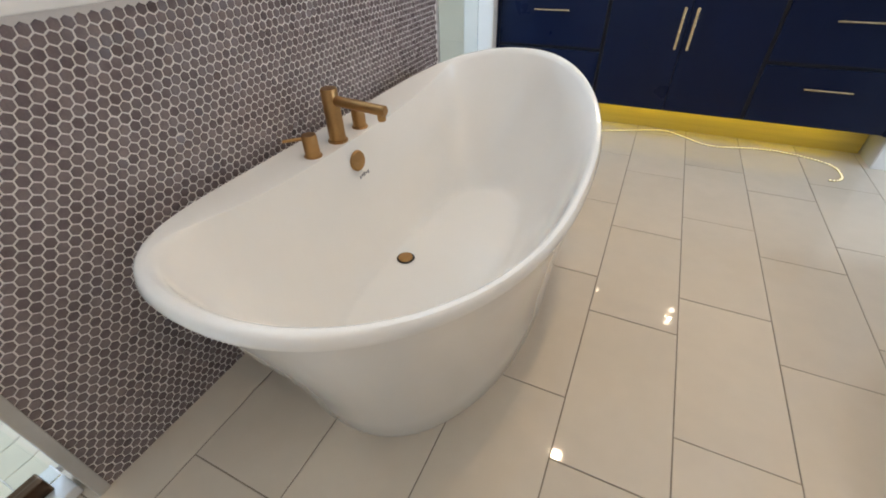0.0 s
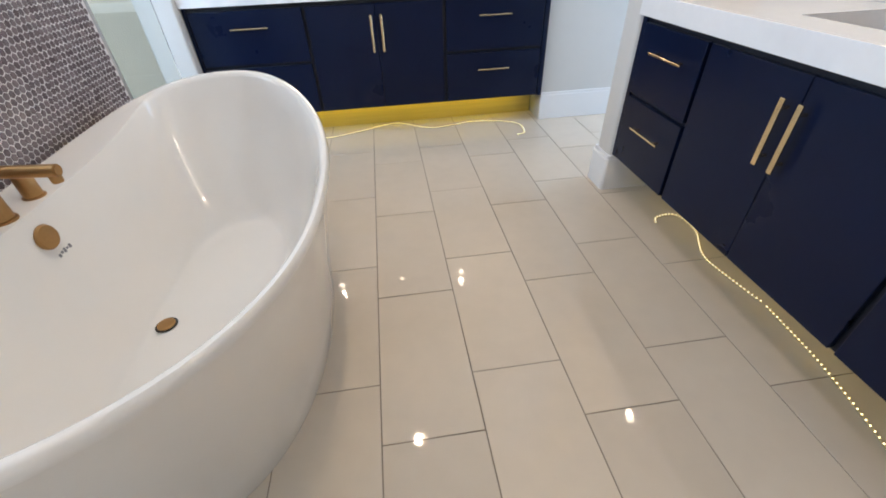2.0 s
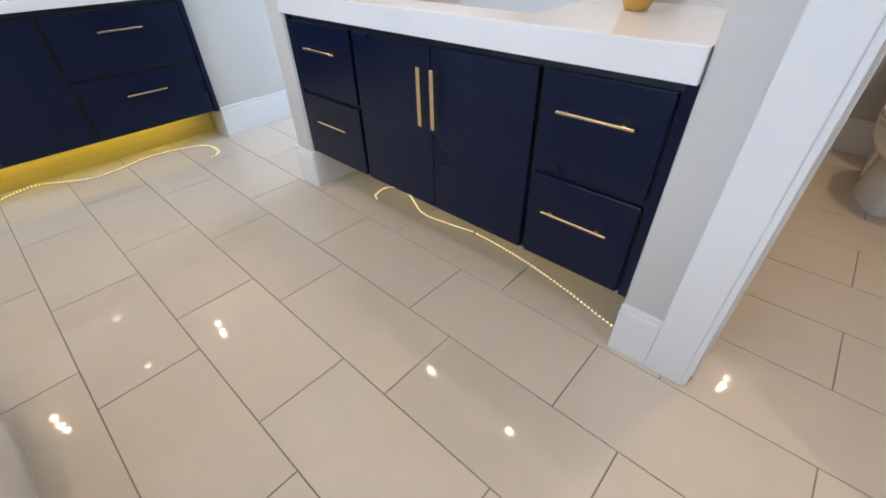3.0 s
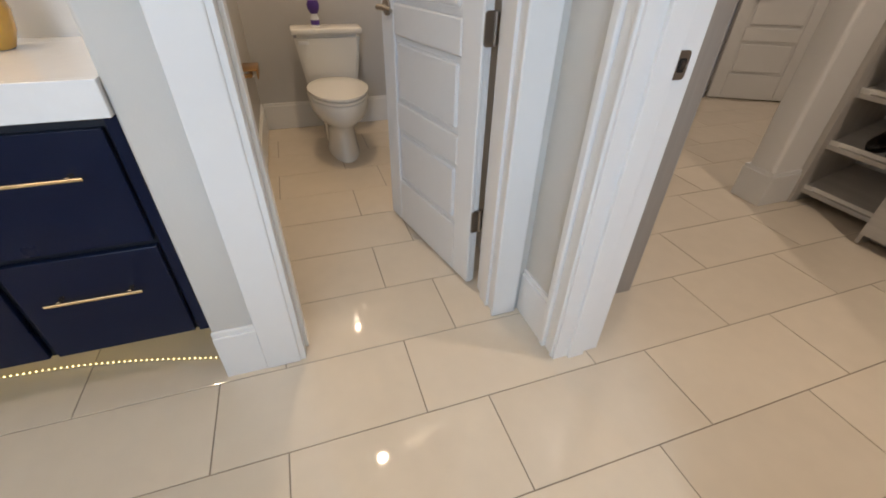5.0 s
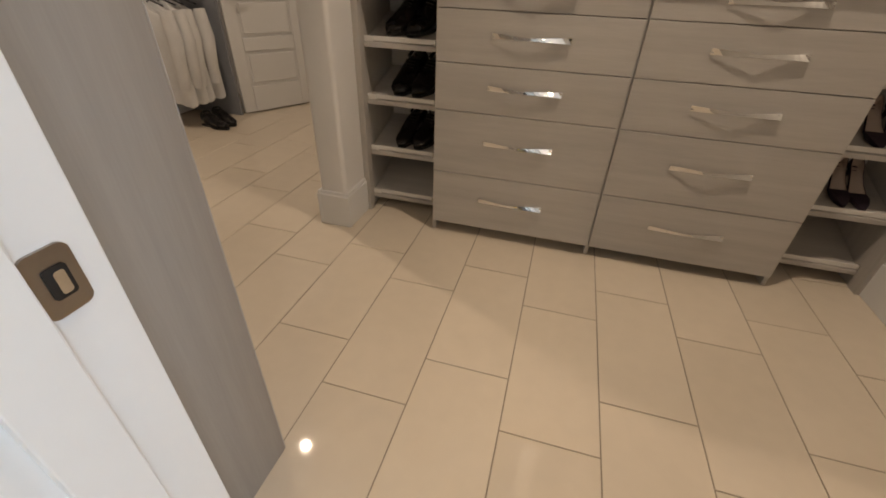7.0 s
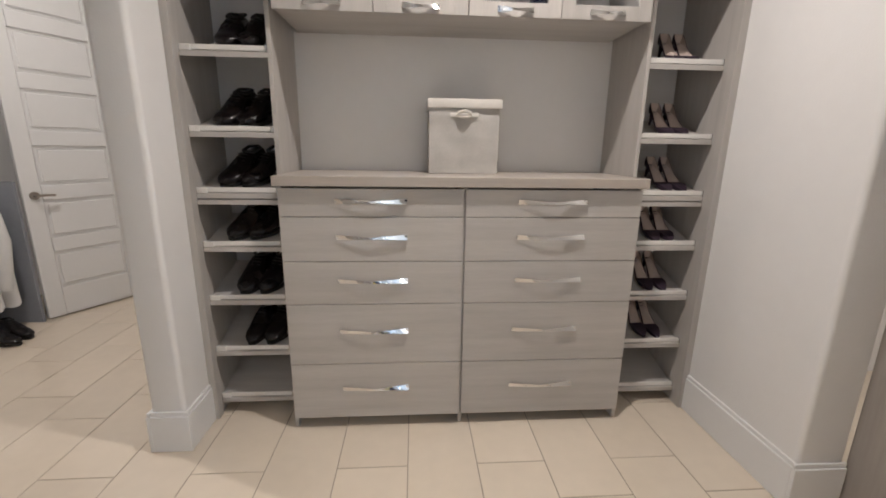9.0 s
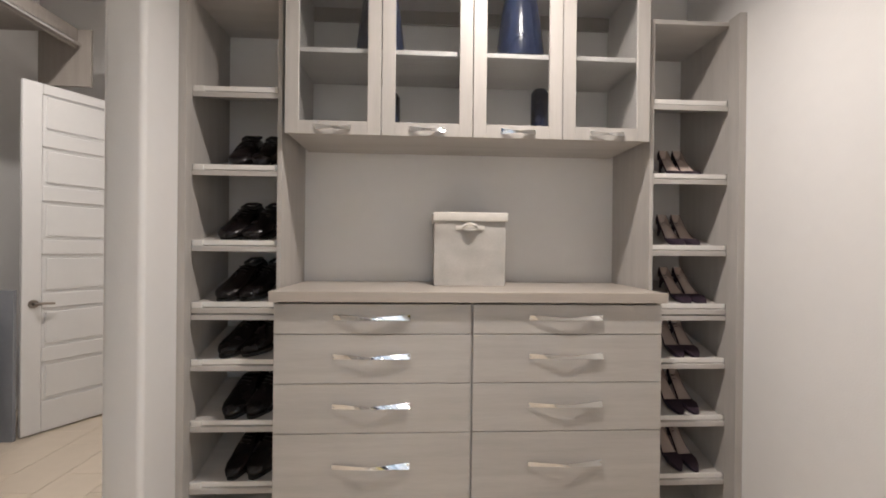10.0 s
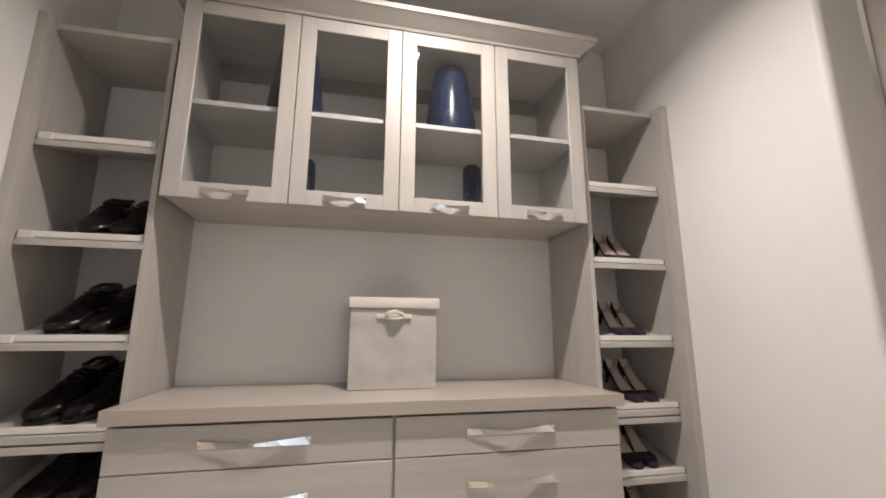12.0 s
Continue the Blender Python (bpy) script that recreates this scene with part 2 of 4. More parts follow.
def tube(points, r, n=10, caps=True):
    """A round bar along points."""
    pts = [Vector(p) for p in points]
    rings, ref = [], None
    for i, p in enumerate(pts):
        d = (pts[min(i + 1, len(pts) - 1)] - pts[max(i - 1, 0)]).normalized()
        if ref is None:
            ref = Vector((0, 0, 1)) if abs(d.z) < 0.9 else Vector((1, 0, 0))
        side = d.cross(ref).normalized()
        ref = side.cross(d)
        rad = r[i] if isinstance(r, (list, tuple)) else r
        rings.append([p + rad * (math.cos(2 * math.pi * k / n) * side + math.sin(2 * math.pi * k / n) * ref) for k in range(n)])
    return loft(rings, caps)


def join(*bms):
    out = bmesh.new()
    for b in bms:
        me = bpy.data.meshes.new("scratch")
        b.to_mesh(me)
        b.free()
        out.from_mesh(me)
        bpy.data.meshes.remove(me)
    return out


def structure(name, bm, material, label, category, smooth=False):
    return tagged(part(name, bm, material, None, "", smooth), label, category, "", "structure")


# ---- large structure ----
floor = structure("floor", boxes((-0.93, -5.6, -0.12, 4.4, 3.05, -0.003)), GROUT, "cream polished porcelain tile floor with tan grout", "floor")
BASE[floor.name] = Vector((0, 0, 0))
# unseen slab, closes the floor and bounces the added side downlight
structure("floor_closet_side", boxes((-2.72, -3.96, -0.12, -0.935, -1.503, -0.001)), TILE, "unseen cream floor slab added beside the closet to bounce light", "floor")
shower_floor = structure("floor_shower", boxes((-2.6, -1.5, -0.12, -0.935, 2.93, 0.0)), HEXGROUT, "pale tiled shower floor behind the half wall", "floor")
BASE[shower_floor.name] = Vector((0, 0, 0))


def wall(name, x0, y0, x1, y1, z0=0.0, z1=CEIL, paint=PAINT, r=0.0, label="light greige painted plaster wall"):
    return structure(name, boxes((x0, y0, z0, x1, y1, z1), upright=r), paint, label, "wall", smooth=r > 0)


wall("wall_north", -0.93, 2.93, 1.68, 3.05)
wall("wall_north_shower", -2.6, 2.93, -0.93, 3.05, paint=SHOWERTILE, label="pale cream tiled shower wall")
wall("wall_west_shower", -2.72, -1.66, -2.6, -0.25, paint=SHOWERTILE, label="pale cream tiled shower wall")
wall("wall_west_shower_2", -2.72, 1.25, -2.6, 3.05, paint=SHOWERTILE, label="pale cream tiled shower wall")
wall("wall_west_sill", -2.72, -0.25, -2.6, 1.25, 0, 1.45, paint=SHOWERTILE, label="pale cream tiled shower wall")
wall("wall_west_head", -2.72, -0.25, -2.6, 1.25, 2.45, CEIL, paint=SHOWERTILE, label="pale cream tiled shower wall")
wall("wall_wing_vanity", -0.93, 2.27, -0.712, 2.93, r=0.012)
wall("wall_alcove_side", 1.555, 2.5, 1.68, 2.93)
wall("wall_passage_north", 1.555, 2.372, 3.3, 2.5)
# unseen passage end, left open for the added glazed door
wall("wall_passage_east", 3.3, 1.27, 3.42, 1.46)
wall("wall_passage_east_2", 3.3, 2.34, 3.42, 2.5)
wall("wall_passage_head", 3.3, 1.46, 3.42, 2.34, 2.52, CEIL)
wall("wall_column_far", 1.558, 1.272, 3.3, 1.415, r=0.022, label="greige wing wall with rounded corners beside the vanity")
wall("wall_alcove_back", 2.1, -0.43, 2.2, 1.272)
wall("wall_column_near", 1.558, -0.655, 1.70, -0.43, r=0.012, label="greige wall end between vanity and toilet room")
wall("wall_toilet_north", 1.70, -0.53, 3.93, -0.43, paint=PAINT_WC)
wall("wall_toilet_east", 3.93, -1.66, 4.05, -0.43, paint=PAINT_WC)
wall("wall_toilet_head", 1.56, -1.405, 1.70, -0.655, 2.46, CEIL)
wall("wall_toilet_jamb", 1.558, -1.503, 1.70, -1.405)
wall("wall_closet_south_of_bath", 1.30, -1.655, 3.93, -1.503)
wall("wall_closet_west", -2.6, -1.655, 0.536, -1.503)
wall("wall_closet_head", 0.536, -1.655, 1.30, -1.503, 2.46, CEIL)
wall("wall_nook_left", 1.905, -3.95, 2.055, -3.205, 0, 3.6, PAINT_IN, 0.022, "warm white closet wall end with rounded corners")
# unseen wall, added to block sun between the two ceiling heights
wall("wall_closet_upper", 1.905, -1.655, 4.42, -1.55, CEIL + 0.1, 3.7, PAINT_IN)
wall("wall_closet_beam", 1.905, -3.205, 2.055, -1.655, CEIL, 3.6, PAINT_IN)
wall("wall_nook_back", -0.72, -3.96, 1.905, -3.84, 0, CEIL, PAINT_IN)
wall("wall_nook_right", -0.775, -3.84, -0.577, -2.76, 0, CEIL, PAINT_IN, 0.022, "warm white closet wall with a rounded corner")
wall("wall_closet_far_west", -2.72, -3.84, -2.6, -1.655, 0, CEIL, PAINT_IN)
wall("wall_closet_southwest", -2.6, -3.84, -0.777, -3.72, 0, CEIL, PAINT_IN)
wall("wall_closet_south", 2.055, -5.62, 4.4, -5.5, 0, 3.6, PAINT_IN)
wall("wall_closet_inner", 1.95, -5.5, 2.055, -3.95, 0, 3.6, PAINT_IN)
wall("wall_closet_east", 4.3, -5.5, 4.42, -1.66, 0, 3.6, PAINT_IN)
structure("ceiling", boxes((-2.72, -1.655, CEIL, 4.05, 3.05, CEIL + 0.1), (-2.72, -3.96, CEIL, 1.905, -1.658, CEIL + 0.1), (2.055, -5.62, 3.6, 4.42, -1.658, 3.7)), CEILING, "white painted ceiling", "ceiling")

# base boards with a stepped top
BB = 0.198


def baseboard(x0, y0, x1, y1, side):
    """A board along an axis; side: unit step from the wall into the room."""
    sx, sy = side
    t = 0.016
    bm = boxes((x0, y0, 0.001, x1 + sx * t, y1 + sy * t, BB - 0.02), (x0, y0, BB - 0.02, x1 + sx * (t - 0.006), y1 + sy * (t - 0.006), BB), bevel=0.0025)
    return structure("baseboard", bm, TRIM, "tall white painted baseboard", "baseboard")


baseboard(1.556, 2.372, 3.3, 2.372, (0, -1))
baseboard(1.558, -0.553, 1.558, -0.43, (-1, 0))
baseboard(1.70, -0.53, 3.93, -0.53, (0, -1))
baseboard(3.93, -1.5, 3.93, -0.546, (-1, 0))
baseboard(1.374, -1.503, 1.555, -1.503, (0, 1))
baseboard(1.905, -3.47, 1.905, -3.205, (-1, 0))
baseboard(1.889, -3.205, 2.055, -3.205, (0, 1))
baseboard(2.055, -3.95, 2.055, -3.189, (1, 0))
baseboard(-0.577, -3.47, -0.577, -2.76, (1, 0))
baseboard(-0.775, -2.76, -0.561, -2.76, (0, 1))
structure("baseboard", boxes((1.54, 1.256, 0.001, 1.9, 1.431, BB - 0.02), (1.546, 1.262, BB - 0.02, 1.9, 1.425, BB), upright=0.02), TRIM, "tall white painted baseboard", "baseboard", True)


# door frames: casing with a stepped profile, jamb with stop
PROFILE = ((0.0, 0.030, 0.024), (0.030, 0.068, 0.013), (0.068, None, 0.019))


def rounded_plate(x0, x1, y0, y1, z0, z1, r):
    """A thin upright plate across x with rounded corners."""
    rings = []
    for x in (x0, x1):
        ring = []
        for k in range(24):
            th = 2 * math.pi * (k + 0.5) / 24
            c, q = math.cos(th), math.sin(th)
            ring.append((x, (y1 - r if c > 0 else y0 + r) + r * c, (z1 - r if q > 0 else z0 + r) + r * q))
        rings.append(ring)
    return loft(rings)


def casing_x(y0, y1, x, inner):
    """An upright casing on a wall that faces -x; inner: the edge towards the opening."""
    a, b = (y0, y1) if inner == y1 else (y1, y0)
    return boxes((x - 0.018, a, 0.001, x, b, 2.53), bevel=0.005, seg=3)


def casing_y(x0, x1, y, inner):
    a, b = (x0, x1) if inner == x1 else (x1, x0)
    s = 1 if b > a else -1
    return boxes(*[(a + s * p, y, 0.001, a + s * q if q else b, y + t, 2.53) for p, q, t in PROFILE], bevel=0.0055, seg=3)


f1 = thing("door_frame_toilet", (1.63, -1.03, 0), "white painted door frame with profiled casing", "door frame", "", "structure")
part("casing", casing_x(-0.553, -0.662, 1.556, -0.662), TRIM, f1)
part("casing", casing_x(-1.470, -1.372, 1.556, -1.372), TRIM, f1)
part("jamb", boxes((1.545, -0.678, 0.001, 1.715, -0.658, 2.46), (1.60, -0.690, 0.001, 1.66, -0.678, 2.45), bevel=0.002), TRIM, f1)
part("jamb", boxes((1.545, -1.403, 0.001, 1.715, -1.383, 2.46), (1.60, -1.383, 0.001, 1.66, -1.371, 2.45), bevel=0.002), TRIM, f1)
part("head_jamb", boxes((1.545, -1.383, 2.44, 1.715, -0.678, 2.46), bevel=0.002), TRIM, f1)
f2 = thing("door_frame_closet", (0.92, -1.58, 0), "white painted door frame with profiled casing", "door frame", "", "structure")
part("casing", casing_y(1.374, 1.290, -1.505, 1.290), TRIM, f2)
part("casing", casing_y(0.445, 0.548, -1.505, 0.548), TRIM, f2)
part("jamb", boxes((1.281, -1.67, 0.001, 1.302, -1.492, 2.46), (1.269, -1.605, 0.001, 1.281, -1.545, 2.45), bevel=0.002), TRIM, f2)
part("jamb", boxes((0.534, -1.67, 0.001, 0.555, -1.492, 2.46), (0.555, -1.605, 0.001, 0.567, -1.545, 2.45), bevel=0.002), TRIM, f2)
part("head_jamb", boxes((0.555, -1.67, 2.44, 1.281, -1.492, 2.46), bevel=0.002), TRIM, f2)
strike = part("strike_plate", rounded_plate(1.2775, 1.2805, -1.645, -1.606, 0.924, 0.986, 0.009), NICKEL, f2, "satin nickel strike plate")
# no opening is cut: a black plate draws the dark of the latch hole
part("latch_hole", rounded_plate(1.2760, 1.2774, -1.636, -1.617, 0.940, 0.970, 0.004), BLACKSOLE, strike)
part("latch_lip", rounded_plate(1.2742, 1.2758, -1.632, -1.623, 0.944, 0.966, 0.003), CHROME, strike)

# the window over the shower
wd = thing("window_1", (-2.66, 0.5, 1.45), "white framed window over the shower", "window", "", "structure")
part("window_frame", boxes((-2.69, -0.25, 1.45, -2.63, -0.19, 2.45), (-2.69, 1.19, 1.45, -2.63, 1.25, 2.45), (-2.69, -0.19, 1.45, -2.63, 1.19, 1.51), (-2.69, -0.19, 2.39, -2.63, 1.19, 2.45), bevel=0.004), TRIM, wd)
pane = part("pane", boxes((-2.664, -0.19, 1.51, -2.656, 1.19, 2.39)), SHOWERGLASS, wd)
pane.visible_shadow = False
# added glazed door, unseen, so that the passage fill lamp has an opening
wd2 = thing("window_2", (3.36, 1.9, 0), "unseen glazed door added at the passage end around its lamp", "window", "", "structure")
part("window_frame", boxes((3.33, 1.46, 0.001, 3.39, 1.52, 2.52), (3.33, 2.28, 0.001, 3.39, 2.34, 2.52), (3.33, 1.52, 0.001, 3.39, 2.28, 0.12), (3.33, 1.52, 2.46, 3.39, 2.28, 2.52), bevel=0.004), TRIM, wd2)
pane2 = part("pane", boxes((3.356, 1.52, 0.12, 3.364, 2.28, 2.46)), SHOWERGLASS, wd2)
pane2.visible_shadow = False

# ---- half wall with mosaic ----
hw = structure("wall_half_mosaic", boxes((-0.87, -0.575, 0, -0.7527, 1.525, 1.062)), HEXGROUT, "half wall clad in brown glazed hexagon mosaic", "wall")
BASE[hw.name] = Vector((0, 0, 0))
structure("trim", boxes((-0.875, -0.592, 0.001, -0.7445, -0.562, 1.062), bevel=0.002), mat("grey metal edge", (0.55, 0.55, 0.55), 0.3, 0.6), "grey metal edge strip of the half wall", "trim")
structure("trim", boxes((-0.885, -0.60, 1.063, -0.738, 1.54, 1.088), bevel=0.004), QUARTZ, "white stone cap of the half wall", "trim")
structure("trim", boxes((-0.875, 1.525, 0.001, -0.745, 1.537, 1.062), bevel=0.002), mat("grey edge strip", (0.55, 0.55, 0.55), 0.3, 0.6), "grey metal edge strip of the half wall", "trim")


# ---- bathtub ----
TX, TY = -0.250, 0.517


def tub_ring(a, b, zf, n=96, dx=0.0, dy=0.0, p=2.25):
    """A closed oval round the tub's middle: half length a, half width b, height by place."""
    out = []
    for i in range(n):
        th = 2 * math.pi * i / n
        c, s = math.cos(th), math.sin(th)
        q = p + 0.75 * max(0.0, -c)
        u = math.copysign(abs(c) ** (2 / q), c)
        v = math.copysign(abs(s) ** (2 / q), s)
        x, y = TX + dx + b * u, TY + dy + a * v
        out.append((x, y, zf(u, v) if callable(zf) else zf))
    return out


LOW, HIGH = 0.585, 0.711


def rim(u, v):
    """Higher at the ends; the wall side stays level as a deck."""
    e = abs(v)
    side = max(0.0, min(1.0, -u * 1.2))
    front = LOW + (HIGH - LOW) * e ** 2.3
    wall_side = LOW + 0.021 + (HIGH - LOW - 0.021) * e ** 3.0
    return front + (wall_side - front) * side


bt = thing("bathtub", (TX, TY, 0), "glossy white freestanding slipper bathtub beside the mosaic wall", "bathtub")
A, B = 0.908, 0.474
outer = [tub_ring(A * 0.740, B * 0.805, 0.0), tub_ring(A * 0.745, B * 0.815, 0.012), tub_ring(A * 0.764, B * 0.828, 0.10)]
for k in (0.25, 0.45, 0.62, 0.76, 0.87, 0.94):
    outer.append(tub_ring(A * (0.764 + 0.210 * k ** 1.12), B * (0.828 + 0.135 * k ** 1.2), lambda u, v, k=k: 0.10 + (rim(u, v) - 0.15) * k))
outer.append(tub_ring(A * 0.982, B * 0.975, lambda u, v: rim(u, v) - 0.034))
outer.append(tub_ring(A * 0.996, B * 0.992, lambda u, v: rim(u, v) - 0.030))
outer.append(tub_ring(A, B, lambda u, v: rim(u, v) - 0.018))
outer.append(tub_ring(A * 0.994, B * 0.99, lambda u, v: rim(u, v) - 0.004))
outer.append(tub_ring(A * 0.986, B * 0.981, rim))


DECK_X, DECK_W = -0.566, 0.125


def inner_ring(fa, fb, drop, z=None, reach=1.0):
    """The basin's rings: on the wall side a straight chord keeps them off the rim and leaves the deck."""
    out = []
    for x, y, h in tub_ring(A * fa, B * fb, rim):
        chord = DECK_X + 0.05 * max(0.0, 0.90 - fb)
        held = 0.5 * (x + chord + math.sqrt((x - chord) ** 2 + 0.055 ** 2))
        off = max(0.0, held - x - 0.004) * reach
        sunk = 0.005 * min(1.0, off / DECK_W)
        out.append((x + off, y, (h - drop - sunk) if z is None else z(h - sunk)))
    return out


outer.append(inner_ring(0.977, 0.966, 0.001, None, 0.0))
for reach in (0.1, 0.5, 0.92):
    outer.append(inner_ring(0.972, 0.959, 0.002, None, reach))
outer.append(inner_ring(0.970, 0.955, 0.003))
outer.append(inner_ring(0.962, 0.941, 0.009))
outer.append(inner_ring(0.954, 0.926, 0.022))
for k, fa, fb in ((0.12, 0.934, 0.892), (0.3, 0.890, 0.832), (0.5, 0.834, 0.755), (0.7, 0.775, 0.665), (0.84, 0.73, 0.585), (0.92, 0.698, 0.53), (0.965, 0.675, 0.49), (0.99, 0.655, 0.46), (1.0, 0.63, 0.435), (1.005, 0.55, 0.36), (1.005, 0.3, 0.2), (1.005, 0.1, 0.06)):
    outer.append(inner_ring(fa, fb, 0, lambda h, k=k: (h - 0.022) * (1 - k) + 0.125 * k))
shell = part("shell", loft(outer), TUB, bt, "", True)
# black disc on the tub floor, drawn for the dark of the drain recess
part("drain_ring", lathe([(0.0, 0.001), (0.034, 0.001), (0.036, 0.003), (0.034, 0.0045), (0.001, 0.0045)], at=(-0.405, 0.475, 0.1225)), BLACKSOLE, bt, "dark disc drawn for the shaded drain recess", True)
dr = part("drain_cover", lathe([(0.0, 0.004), (0.026, 0.004), (0.029, 0.007), (0.028, 0.010), (0.018, 0.012), (0.001, 0.0125)], at=(-0.405, 0.475, 0.1215)), BRONZE, bt, "round bronze drain cover", True)
ov = lathe([(0.001, 0.0), (0.036, 0.0), (0.037, 0.006), (0.033, 0.012), (0.012, 0.0135), (0.001, 0.014)], at=(0, 0, 0))
bmesh.ops.transform(ov, matrix=pose(-0.562, 0.470, 0.522, 0, 84, 0), verts=ov.verts[:])
part("overflow_cover", ov, BRONZE, bt, "round bronze overflow cover", True)
lb = bmesh.new()
for k in range(5):
    add_box(lb, 0.0, -0.028 + 0.012 * k, -0.006 + 0.004 * (k % 2), 0.001, -0.020 + 0.012 * k, 0.004 + 0.002 * (k % 3))
bmesh.ops.transform(lb, matrix=pose(-0.544, 0.478, 0.468, 0, -8, 0), verts=lb.verts[:])
part("printed_mark", lb, INK, bt, "small grey printed mark")

# faucet on the tub's deck
FZ = LOW + 0.0125
tf = thing("tub_faucet", (-0.605, 0.45, FZ), "brushed bronze deck mounted bathtub faucet with two handles", "faucet")
fx, fy = -0.605, 0.445
part("spout_body", lathe([(0.0, 0), (0.034, 0), (0.034, 0.007), (0.028, 0.009), (0.027, 0.172), (0.025, 0.176), (0.001, 0.177)], at=(fx, fy, FZ)), BRONZE, tf, "", True)
sp = tube([(fx, fy, FZ + 0.140), (fx + 0.10, fy, FZ + 0.134), (fx + 0.205, fy, FZ + 0.128)], 0.0165, 20)
bmesh.ops.bevel(sp, geom=[e for e in sp.edges if e.calc_face_angle(0) > 1.2], offset=0.003, segments=2, affect="EDGES")
spout = part("spout", sp, BRONZE, tf, "", True)
part("spout_outlet", lathe([(0.0, 0), (0.012, 0), (0.0135, 0.004), (0.0135, 0.022), (0.001, 0.022)], at=(fx + 0.188, fy, FZ + 0.097)), BRONZE, spout, "", True)
for hy, turn in ((0.315, -1), (0.575, 1)):
    h = part("handle", lathe([(0.0, 0), (0.029, 0), (0.029, 0.006), (0.024, 0.008), (0.0235, 0.070), (0.021, 0.074), (0.001, 0.075)], at=(fx, hy, FZ)), BRONZE, tf, "", True)
    part("lever", tube([(fx - 0.006, hy, FZ + 0.062), (fx - 0.036, hy + turn * 0.032, FZ + 0.063), (fx - 0.058, hy + turn * 0.056, FZ + 0.064)], [0.0065, 0.0055, 0.005], 10), BRONZE, h, "", True)


# ---- vanities ----
def bar_pull(parent, p, q, out, wide=0.008):
    """A bar pull between p and q standing off its front along out."""
    p, q, o = Vector(p), Vector(q), Vector(out)
    d = (q - p).normalized()
    side = d.cross(o).normalized()

    def slab(a, b, w, t0, t1):
        bm = bmesh.new()
        vs = [bm.verts.new(e + side * s * w / 2 + o * t) for e in (a, b) for s in (-1, 1) for t in (t0, t1)]
        for f in ((0, 1, 3, 2), (4, 6, 7, 5), (0, 4, 5, 1), (2, 3, 7, 6), (0, 2, 6, 4), (1, 5, 7, 3)):
            bm.faces.new([vs[i] for i in f])
        bmesh.ops.recalc_face_normals(bm, faces=bm.faces[:])
        bmesh.ops.bevel(bm, geom=bm.edges[:], offset=0.0015, segments=1, affect="EDGES")
        return bm

    h = part("handle", slab(p, q, wide, 0.026, 0.035), GOLDBAR, parent, "champagne gold bar pull")
    for f in (0.14, 0.86):
        c = p.lerp(q, f)
        part("standoff", slab(c - d * 0.005, c + d * 0.005, 0.009, 0.0, 0.027), GOLDBAR, h)


# the far vanity, fronts facing -y
F1 = 2.335
v1 = thing("vanity_cabinet", (0.42, 2.62, 0), "navy painted floating double vanity cabinet with gold pulls", "vanity cabinet", "vanities")
# carcass in the darker navy, so the gaps read as shaded
part("carcass", boxes((-0.708, F1 + 0.02, 0.19, 1.548, 2.925, 0.853), bevel=0.002), NAVYSHADE, v1)
part("side_stile", boxes((-0.708, F1 + 0.004, 0.19, -0.690, F1 + 0.02, 0.853), bevel=0.002), NAVY, v1)
part("side_stile", boxes((1.515, F1 + 0.004, 0.19, 1.548, F1 + 0.02, 0.853), bevel=0.002), NAVY, v1)
part("toe_kick", boxes((-0.70, 2.56, 0.001, 1.545, 2.58, 0.19), bevel=0.002), KICKGLOW, v1, "wood toe kick with yellow glow in its colour")


def front_y(parent, name, x0, x1, z0, z1):
    return part(name, boxes((x0, F1, z0, x1, F1 + 0.019, z1), bevel=0.0025), NAVY, parent)


for x0, x1, px in ((-0.684, -0.028, -0.35), (0.860, 1.506, 1.176)):
    for z0, z1, pz in ((0.198, 0.506, 0.404), (0.526, 0.828, 0.732)):
        d = front_y(v1, "drawer", x0, x1, z0, z1)
        bar_pull(d, (px - 0.108, F1, pz), (px + 0.108, F1, pz), (0, -1, 0))
for x0, x1, px in ((-0.006, 0.414, 0.384), (0.418, 0.838, 0.448)):
    d = front_y(v1, "door", x0, x1, 0.198, 0.828)
    bar_pull(d, (px, F1, 0.556), (px, F1, 0.770), (0, -1, 0), 0.013)
ct1 = thing("countertop", (0.42, 2.62, 0.855), "thick white quartz countertop on the navy vanity", "countertop", "countertops")
part("slab", boxes((-0.710, 2.3312, 0.855, 1.553, 2.927, 0.904), bevel=0.002), QUARTZ, ct1)
part("apron", boxes((-0.710, 2.31, 0.8548, 1.553, 2.331, 0.9042), bevel=0.002), QUARTZ, ct1)

# the near vanity in its alcove, fronts facing -x
F2 = 1.564
v2 = thing("vanity_cabinet", (1.85, 0.42, 0), "navy painted floating vanity cabinet with gold pulls in an alcove", "vanity cabinet", "vanities")
# same shade-darkened navy behind these fronts
part("carcass", boxes((F2 + 0.02, -0.428, 0.205, 2.098, 1.270, 0.853), bevel=0.002), NAVYSHADE, v2)
part("side_stile", boxes((F2 + 0.006, -0.428, 0.205, F2 + 0.02, -0.402, 0.853), bevel=0.002), NAVY, v2)
part("side_stile", boxes((F2 + 0.006, 1.240, 0.205, F2 + 0.02, 1.270, 0.853), bevel=0.002), NAVY, v2)
part("toe_kick", boxes((1.86, -0.428, 0.001, 1.88, 1.270, 0.205), bevel=0.002), KICKGLOW, v2, "wood toe kick with yellow glow in its colour")


def front_x(parent, name, y0, y1, z0, z1):
    return part(name, boxes((F2, y0, z0, F2 + 0.019, y1, z1), bevel=0.0025), NAVY, parent)


